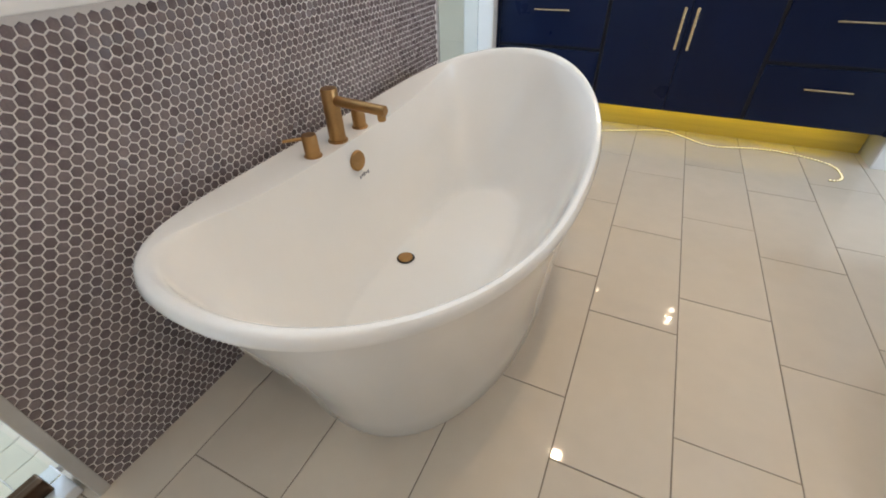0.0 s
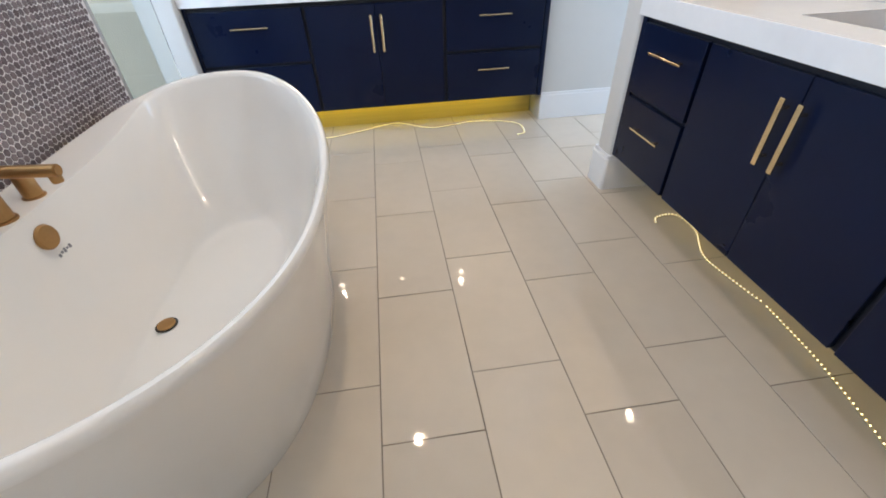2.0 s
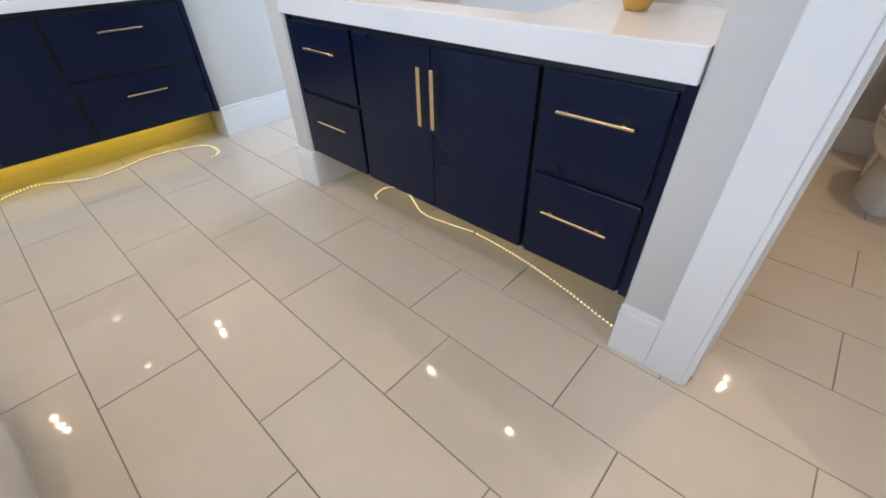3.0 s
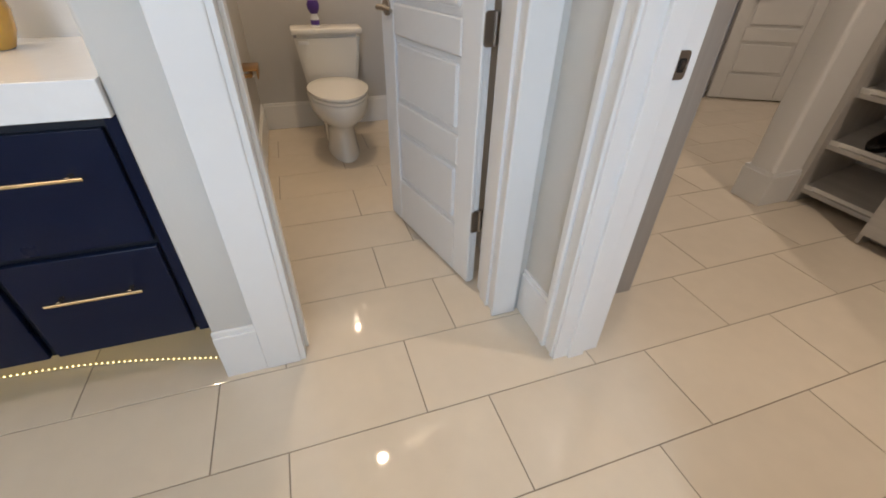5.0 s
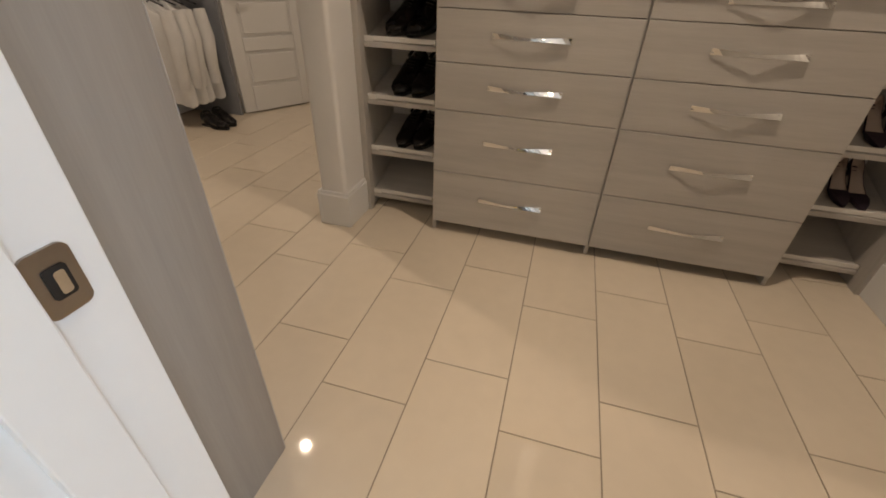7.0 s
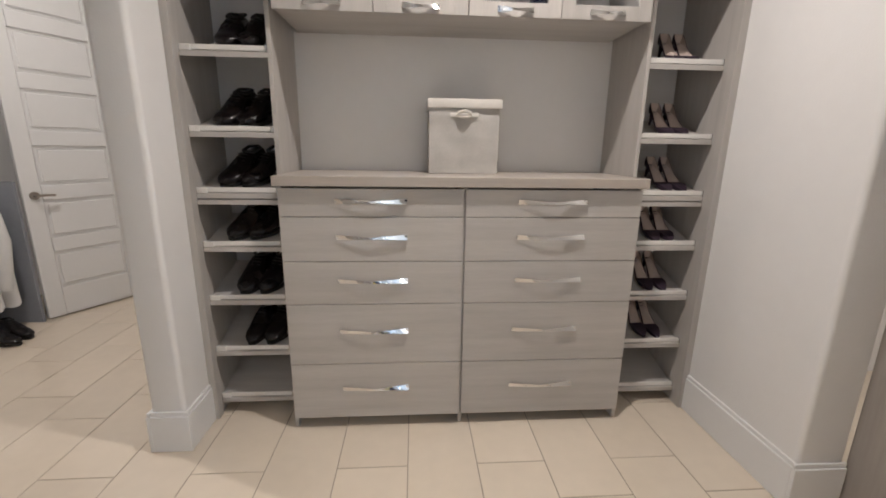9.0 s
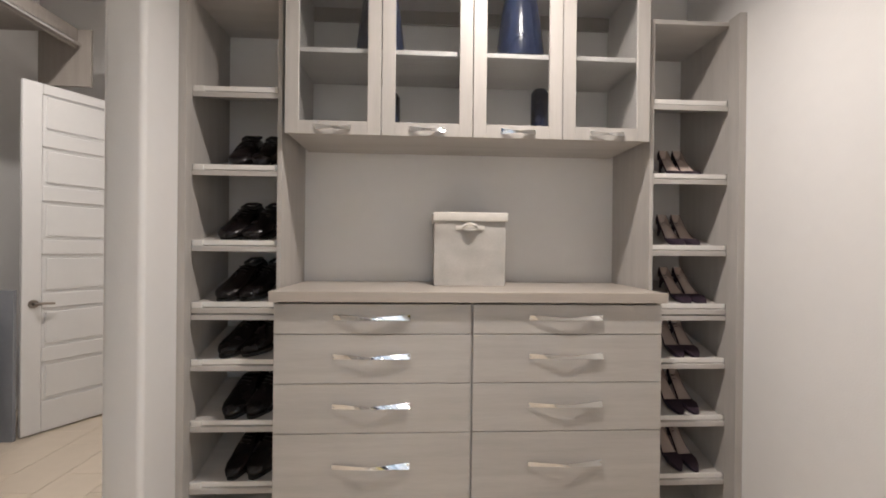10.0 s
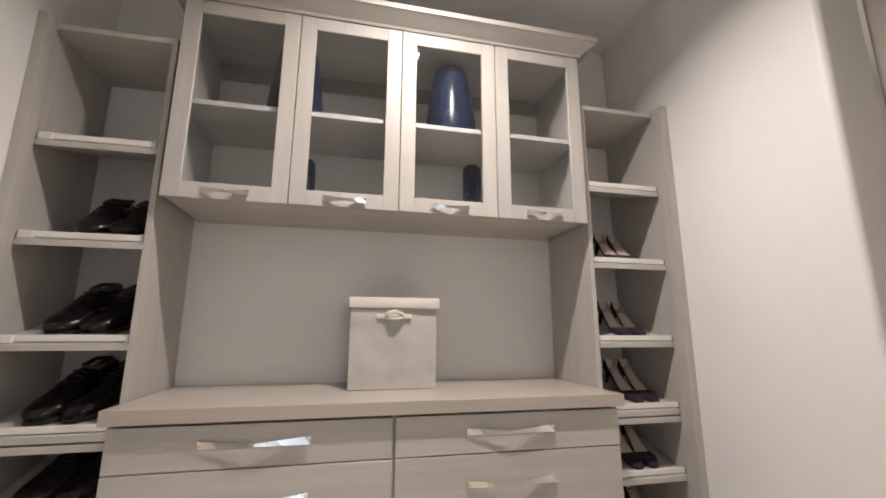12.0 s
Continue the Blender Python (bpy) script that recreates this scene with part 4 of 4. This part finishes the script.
for a, b in zip(EDGES, EDGES[1:]):
    x0, x1 = b + 0.002, a - 0.002
    fw = 0.058
    d = part("door", boxes((x0, UC - 0.019, 1.902, x0 + fw, UC, 2.686), (x1 - fw, UC - 0.019, 1.902, x1, UC, 2.686), (x0 + fw, UC - 0.019, 1.902, x1 - fw, UC - 0.0005, 1.902 + fw), (x0 + fw, UC - 0.019, 2.686 - fw, x1 - fw, UC - 0.0005, 2.686), bevel=0.0012, seg=1), LAMV, wb)
    gl = part("pane", boxes((x0 + fw - 0.004, UC - 0.012, 1.902 + fw - 0.004, x1 - fw + 0.004, UC - 0.008, 2.686 - fw + 0.004)), PANE, d, "clear glass pane")
    gl.visible_shadow = False
    wave_pull(d, (x0 + x1) / 2, UC, 1.931, 0.155)

# what stands in and on the cabinets
VASE = [(0.0, 0), (0.108, 0), (0.116, 0.006), (0.115, 0.03), (0.107, 0.10), (0.096, 0.19), (0.085, 0.265), (0.077, 0.305), (0.066, 0.325), (0.048, 0.335), (0.044, 0.330), (0.001, 0.31)]
for vx in (0.412, 1.074):
    v = thing("vase", (vx, -3.58, 2.293), "glossy navy blue ceramic vase behind cabinet glass", "vase", "navy vases")
    part("body", lathe(VASE, 36, at=(vx, -3.58, 2.293)), BLUEGLASS, v, "", True)
for vx, tall in ((0.285, 0.26), (1.03, 0.22)):
    v = thing("bottle", (vx, -3.68, 1.933), "dark glossy bottle behind cabinet glass", "bottle", "bottles")
    part("body", lathe([(0.0, 0), (0.042, 0), (0.044, 0.005), (0.044, tall), (0.03, tall + 0.02), (0.001, tall + 0.022)], 24, at=(vx, -3.68, 1.933)), BLUEGLASS, v, "", True)
bx = thing("storage_box", (0.634, -3.71, 1.233), "beige linen storage box with a lid on the dresser", "storage box")
body = boxes((0.472, -3.80, 1.234, 0.812, -3.572, 1.540))
bmesh.ops.subdivide_edges(body, edges=body.edges[:], cuts=9, use_grid_fill=True)
for v in body.verts:
    if v.co.y > -3.574:
        fold = 0.012 * noise.noise(Vector((v.co.x * 3.0, 0.0, v.co.z * 13.0))) + 0.005 * noise.noise(v.co * 19.0)
        v.co.y += fold - 0.004
part("body", body, LINEN, bx, "", True)
part("lid", boxes((0.462, -3.808, 1.541, 0.819, -3.562, 1.583), bevel=0.004), LINENTRIM, bx, "pale lid", True)
by = -3.560
part("bow", join(boxes((0.575, by - 0.008, 1.500, 0.712, by - 0.003, 1.520), bevel=0.002), tube([(0.606, by - 0.004, 1.507), (0.618, by + 0.009, 1.520), (0.644, by + 0.017, 1.527), (0.670, by + 0.009, 1.520), (0.682, by - 0.004, 1.507)], [0.003, 0.007, 0.009, 0.007, 0.003], 8), tube([(0.606, by - 0.004, 1.507), (0.622, by + 0.008, 1.500), (0.644, by + 0.012, 1.498), (0.666, by + 0.008, 1.500), (0.682, by - 0.004, 1.507)], [0.003, 0.005, 0.006, 0.005, 0.003], 8)), LINENTRIM, bx, "fabric bow tab", True)


# ---- shoes ----
def shoe_ring(y, w, z0, z1, n=14):
    """A cross section of a shoe at y: half width w, from z0 to z1."""
    out = []
    for i in range(n):
        th = 2 * math.pi * i / n - math.pi / 2
        c, s = math.cos(th), math.sin(th)
        zz = (z0 + z1) / 2 + (z1 - z0) / 2 * s
        ww = w * math.copysign(abs(c) ** 0.7, c)
        out.append((ww, y, zz))
    return out


def dress_shoe(m):
    """A closed black shoe, toe towards +y, heel at the origin."""
    s = local_thing("dress_shoe", m, "polished black leather dress shoe on a slanted shelf", "shoe", "black dress shoes")
    rings = [shoe_ring(0.0, 0.012, 0.045, 0.085), shoe_ring(0.006, 0.026, 0.028, 0.098), shoe_ring(0.03, 0.033, 0.024, 0.100), shoe_ring(0.07, 0.033, 0.022, 0.092), shoe_ring(0.11, 0.034, 0.018, 0.100), shoe_ring(0.145, 0.038, 0.013, 0.088), shoe_ring(0.19, 0.044, 0.011, 0.062), shoe_ring(0.235, 0.042, 0.011, 0.052), shoe_ring(0.268, 0.033, 0.012, 0.046), shoe_ring(0.290, 0.018, 0.015, 0.038), shoe_ring(0.298, 0.005, 0.02, 0.03)]
    part("upper", loft(rings), BLACK, s, "", True)
    part("collar", tube([(0.0, 0.012, 0.102), (0.024, 0.04, 0.104), (0.022, 0.09, 0.098), (0.0, 0.118, 0.106), (-0.022, 0.09, 0.098), (-0.024, 0.04, 0.104), (0.0, 0.012, 0.102)], 0.006, 8), BLACKSOLE, s, "", True)
    sole = []
    for z, g in ((0.0, 0.97), (0.002, 1.0), (0.010, 1.0), (0.012, 0.98)):
        ring = []
        for i in range(24):
            th = 2 * math.pi * i / 24
            y = 0.15 + 0.153 * math.sin(th)
            w = 0.036 + 0.013 * math.exp(-((y - 0.205) / 0.06) ** 2) - 0.006 * math.exp(-((y - 0.1) / 0.04) ** 2)
            ring.append((g * w * math.cos(th), 0.15 + g * 0.153 * math.sin(th), z + 0.004))
        sole.append(ring)
    part("sole", loft(sole), BLACKSOLE, s, "", True)
    part("heel", boxes((-0.031, 0.004, 0.0, 0.031, 0.075, 0.016), bevel=0.006), BLACKSOLE, s)
    part("laces", boxes(*[(-0.019, 0.128 + 0.013 * k, 0.094 - 0.009 * k, 0.019, 0.133 + 0.013 * k, 0.098 - 0.009 * k) for k in range(4)], bevel=0.001, seg=1), BLACKSOLE, s)
    return s


def pump(m):
    """A high heeled pump, toe towards +y."""
    s = local_thing("pump", m, "dark suede high heeled pump on a slanted shelf", "shoe", "high heeled pumps")
    up = []
    for y, w, zb, zt in ((0.0, 0.010, 0.098, 0.152), (0.006, 0.026, 0.092, 0.160), (0.030, 0.031, 0.088, 0.132), (0.065, 0.029, 0.070, 0.092), (0.10, 0.033, 0.042, 0.060), (0.14, 0.041, 0.012, 0.034), (0.172, 0.041, 0.004, 0.040), (0.205, 0.028, 0.003, 0.033), (0.230, 0.008, 0.005, 0.020)):
        up.append((y, w, zb, zt))
    # side walls open at the top as far as the toe box
    bm = bmesh.new()
    rows = []
    for y, w, zb, zt in up:
        rows.append([bm.verts.new(p) for p in ((-w * 0.9, y, zt), (-w, y, (zb + zt) / 2), (-w * 0.8, y, zb), (w * 0.8, y, zb), (w, y, (zb + zt) / 2), (w * 0.9, y, zt))])
    for i, (a, b) in enumerate(zip(rows, rows[1:])):
        for k in range(5):
            bm.faces.new((a[k], a[k + 1], b[k + 1], b[k]))
        if i >= 5:
            bm.faces.new((a[5], a[0], b[0], b[5]))
    bm.faces.new(rows[0])
    bm.faces.new(rows[-1][::-1])
    bmesh.ops.recalc_face_normals(bm, faces=bm.faces[:])
    bmesh.ops.solidify(bm, geom=bm.faces[:], thickness=0.0018)
    part("upper", bm, SUEDE, s, "", True)
    ins = bmesh.new()
    rr = []
    for y, w, zb, zt in up[1:7]:
        g = 0.0028
        rr.append([ins.verts.new(p) for p in ((-w * 0.9 + g, y + g, zt - 0.002), (-w + g + 0.001, y + g, (zb + zt) / 2), (-w * 0.8 + g, y + g, zb + g + 0.003), (w * 0.8 - g, y + g, zb + g + 0.003), (w - g - 0.001, y + g, (zb + zt) / 2), (w * 0.9 - g, y + g, zt - 0.002))])
    for p, q in zip(rr, rr[1:]):
        for k in range(5):
            ins.faces.new((p[k], p[k + 1], q[k + 1], q[k]))
    ins.faces.new(rr[0])
    bmesh.ops.recalc_face_normals(ins, faces=ins.faces[:])
    bmesh.ops.solidify(ins, geom=ins.faces[:], thickness=0.0006)
    part("insole", ins, INSOLE, s, "pale beige insole and lining", True)
    part("heel", tube([(0, 0.022, 0.096), (0, 0.014, 0.060), (0, 0.012, 0.02), (0, 0.012, 0.0)], [0.019, 0.011, 0.0065, 0.006], 10), SUEDE, s, "", True)
    return s


def on_shelf(x, y, z, i, turn):
    """A pose on the slanted shelf i, turned about its upright."""
    slope = SLOPE
    zz = z + 0.001 + slope * (-3.472 - y)
    return Matrix.Translation((x, y, zz)) @ pose(0, 0, 0, -math.degrees(math.atan(slope)), 0, 0) @ pose(0, 0, 0, 0, 0, turn)


first = None
MEN = ((1.61, 1, -12), (1.61, 2, -14), (1.590, 3, -26), (1.610, 4, -24), (1.635, 5, -14), (1.650, 6, 0))
for x, i, turn in MEN:
    z = SHELVES[i]
    for dx in (0.060, -0.062):
        m = on_shelf(x + dx, -3.785, z, i, turn + (3 if dx > 0 else -3)) @ Matrix.Diagonal((1.20, 1.0, 1.12, 1))
        first = dress_shoe(m) if first is None else (copy_thing(first, m) and first)
first = None
WOMEN = ((-0.395, 1, 2), (-0.400, 2, 0), (-0.408, 3, -2), (-0.420, 4, 3), (-0.408, 5, -3), (-0.412, 6, -4))
for x, i, turn in WOMEN:
    z = SHELVES[i]
    for dx in (0.037, -0.037):
        m = on_shelf(x + dx, -3.745, z, i, turn) @ Matrix.Diagonal((0.98, 1.04, 0.84, 1))
        first = pump(m) if first is None else (copy_thing(first, m) and first)

# ---- hanging side of the closet ----
hp = thing("wardrobe", (3.95, -4.0, 0), "open wardrobe with two chrome rods and a slate side", "wardrobe", "wardrobes")
for z in (1.02, 2.08):
    part("rod", tube([(4.05, -4.70, z), (4.05, -2.4, z)], 0.015, 14), CHROME, hp, "chrome closet rod", True)
part("side_panel", boxes((3.76, -4.725, 0.001, 4.29, -4.70, 1.08), bevel=0.0015), SLATE, hp, "slate grey side panel")
part("side_panel", boxes((3.62, -2.40, 0.001, 4.29, -2.375, 3.1), bevel=0.0015), LAMV, hp)
# shelf, fascia and end panel share the laminate copy darkened for shade
part("shelf", boxes((3.625, -5.03, 3.085, 4.295, -2.375, 3.11), bevel=0.0015), LAMSHADE, hp)
part("fascia", boxes((3.600, -5.03, 2.955, 3.624, -2.375, 3.11), bevel=0.0015), LAMSHADE, hp, "darkened taupe shelf fascia")
part("end_panel", boxes((3.50, -5.052, 2.66, 3.90, -5.031, 3.11), bevel=0.0015), LAMSHADE, hp, "darkened taupe end panel")
part("rod", tube([(3.583, -5.03, 2.985), (3.583, -2.4, 2.985)], 0.014, 12), CHROME, hp, "chrome closet rod", True)


def shirt(m, cloth, label, wide=0.24, tall=0.80, group="hanging clothes"):
    """A hanging shirt seen edge on: folds run down it; hook at the origin, shoulders along x."""
    s = local_thing("shirt", m, label, "shirt", group)
    bm = bmesh.new()
    rings, n = [], 40
    for k in range(15):
        f = k / 14
        w = wide * (0.25 + 0.75 * min(1, f * 6)) * (1 + 0.06 * f)
        t = 0.020 + 0.045 * min(1, f * 3)
        ring = []
        for i in range(n):
            th = 2 * math.pi * i / n
            fold = 1 + 0.22 * math.sin(5 * th + 1.3 * f) * f + 0.10 * math.sin(11 * th + 3 * f) * f
            ring.append((w * math.copysign(abs(math.cos(th)) ** 0.6, math.cos(th)), t * fold * math.sin(th), -0.09 - tall * f - 0.012 * math.sin(3 * th) * f - (0.06 * abs(math.cos(th)) * (1 - min(1, f * 6)))))
        rings.append(ring)
    bm.free()
    part("cloth", loft(rings), cloth, s, "", True)
    for side in (-1, 1):
        part("sleeve", tube([(side * wide * 0.92, 0.02, -0.15), (side * wide * 1.02, 0.03, -0.35), (side * wide * 0.96, 0.045, -0.62), (side * wide * 0.90, 0.05, -0.70)], [0.045, 0.055, 0.045, 0.04], 12), cloth, s, "", True)
    part("hanger", join(tube([(0, 0, 0.015), (0.012, 0, 0.005), (0.0, 0, -0.03), (0, 0, -0.06)], 0.003, 6), tube([(-wide * 0.8, 0, -0.12), (0, 0, -0.06), (wide * 0.8, 0, -0.12)], 0.006, 8)), DARKCLOTH, s, "dark hanger", True)
    return s


for k, y in enumerate((-4.58, -4.48, -4.38, -4.28)):
    shirt(pose(4.05, y, 1.02, 0, 0, (4, -5, 3, -2)[k]), SHIRT, "white cotton shirt hanging on the lower rod", 0.24, 0.74)
for k, y in enumerate((-4.58, -4.48)):
    shirt(pose(4.05, y, 2.08, 0, 0, (3, -4)[k]), DARKCLOTH, "charcoal shirt hanging on the upper rod", 0.24, 0.78)
for x, y, turn in ((3.62, -4.50, 70), (3.62, -4.36, 78)):
    sh = copy_thing(bpy.data.objects["dress_shoe"], pose(x + 0.25, y, 0.001, 0, 0, turn))
    tagged(sh, "polished black leather dress shoe on the floor")

# ---- tiles of the shower floor, the mosaic and the main floor ----
def slab_mesh(name, w, d, t, b, material):
    """A thin tile with chamfered upper edges, its top at z = 0."""
    me = bpy.data.meshes.new(name)
    o = [(-w / 2, -d / 2), (w / 2, -d / 2), (w / 2, d / 2), (-w / 2, d / 2)]
    i = [(x - math.copysign(b, x), y - math.copysign(b, y)) for x, y in o]
    vs = [(x, y, -t) for x, y in o] + [(x, y, -b * 0.6) for x, y in o] + [(x, y, 0) for x, y in i]
    fs = [(8, 9, 10, 11)]
    for k in range(4):
        j = (k + 1) % 4
        fs += [(k, j, 4 + j, 4 + k), (4 + k, 4 + j, 8 + j, 8 + k)]
    me.from_pydata(vs, [], fs)
    me.materials.append(material)
    return me


st = slab_mesh("shower_tile", 0.098, 0.098, 0.01, 0.0012, SHOWERTILE)
for i in range(7):
    for j in range(9):
        o = new("tile", st)
        o.parent = shower_floor
        o.location = (-0.985 - 0.101 * i, -1.44 + 0.101 * j, 0.003)

# hexagon mosaic: the pieces nearest to the walk are parts, the others one mesh
HP = 0.0254
HR = HP / math.sqrt(3) - 0.0020


def hex_verts(y, z, x0, tilt):
    out = []
    for r, dx in ((HR, 0.0), (HR, 0.0042), (HR * 0.88, 0.0052)):
        for k in range(6):
            a = math.pi / 3 * k + math.pi / 6
            out.append((x0 + dx + (tilt[0] * math.cos(a) + tilt[1] * math.sin(a)) * r, y + r * math.cos(a), z + r * math.sin(a)))
    return out


HF = [(12, 13, 14, 15, 16, 17)] + [(k, (k + 1) % 6, 6 + (k + 1) % 6, 6 + k) for k in range(6)] + [(6 + k, 6 + (k + 1) % 6, 12 + (k + 1) % 6, 12 + k) for k in range(6)]
hm = bpy.data.meshes.new("hexagon")
hm.from_pydata(hex_verts(0, 0, 0, (0, 0)), [], HF)
hm.materials.append(HEX)
HEXALL = HEX.copy()
HEXALL.name = "brown glazed mosaic field"
tr = HEXALL.node_tree
geo = tr.nodes.new("ShaderNodeNewGeometry")
for link in list(tr.links):
    if link.from_socket.name == "Random" and link.from_node.bl_idname == "ShaderNodeObjectInfo":
        to = link.to_socket
        tr.links.remove(link)
        tr.links.new(geo.outputs["Random Per Island"], to)
vs, fs, count = [], [], 0
rng = random.Random(4)
row, z = 0, 0.006
while z < 1.056:
    y = -0.5635 + (HP / 2 if row % 2 else 0.0)
    while y < 1.516:
        tilt = (rng.gauss(0, 0.060), rng.gauss(0, 0.060))
        if y < -0.17 and z > 0.46 and count < 300:
            o = new("hexagon_tile", hm)
            o.parent = hw
            o.matrix_basis = Matrix.Translation((-0.756, y, z)) @ Euler((0, tilt[0], tilt[1])).to_matrix().to_4x4()
            count += 1
        else:
            n0 = len(vs)
            vs += hex_verts(y, z, -0.756, tilt)
            fs += [tuple(n0 + q for q in f) for f in HF]
        y += HP
    row += 1
    z += HP * math.sqrt(3) / 2
fm = bpy.data.meshes.new("hexagon_field")
fm.from_pydata(vs, [], fs)
fm.materials.append(HEXALL)
fo = new("hexagon_field", fm)
fo.parent = hw
tagged(fo, "brown glazed hexagon mosaic", kind="stuff")

# floor tiles in a one third bond
tm = slab_mesh("floor_tile", 0.3012, 0.6062, 0.011, 0.0012, TILE)
rng = random.Random(9)
for c in range(-3, 14):
    for r in range(-10, 6):
        x, y = 0.305 * (c + 0.5), 0.61 * (r + 0.5) + (0.0 if c % 2 else 0.2033)
        if y + 0.3 < -1.6 and x < -1.0 or x > 4.3 or (x > 2.2 and y > 2.4):
            continue
        if x > 2.3 and 0.0 < y < 1.2:
            continue
        if y < -4.2 and x < 1.9:
            continue
        o = new("tile", tm)
        o.parent = floor
        o.matrix_basis = Matrix.Translation((x, y, rng.uniform(-0.0003, 0.0003))) @ Euler((rng.gauss(0, 0.0006), rng.gauss(0, 0.0009), 0)).to_matrix().to_4x4()
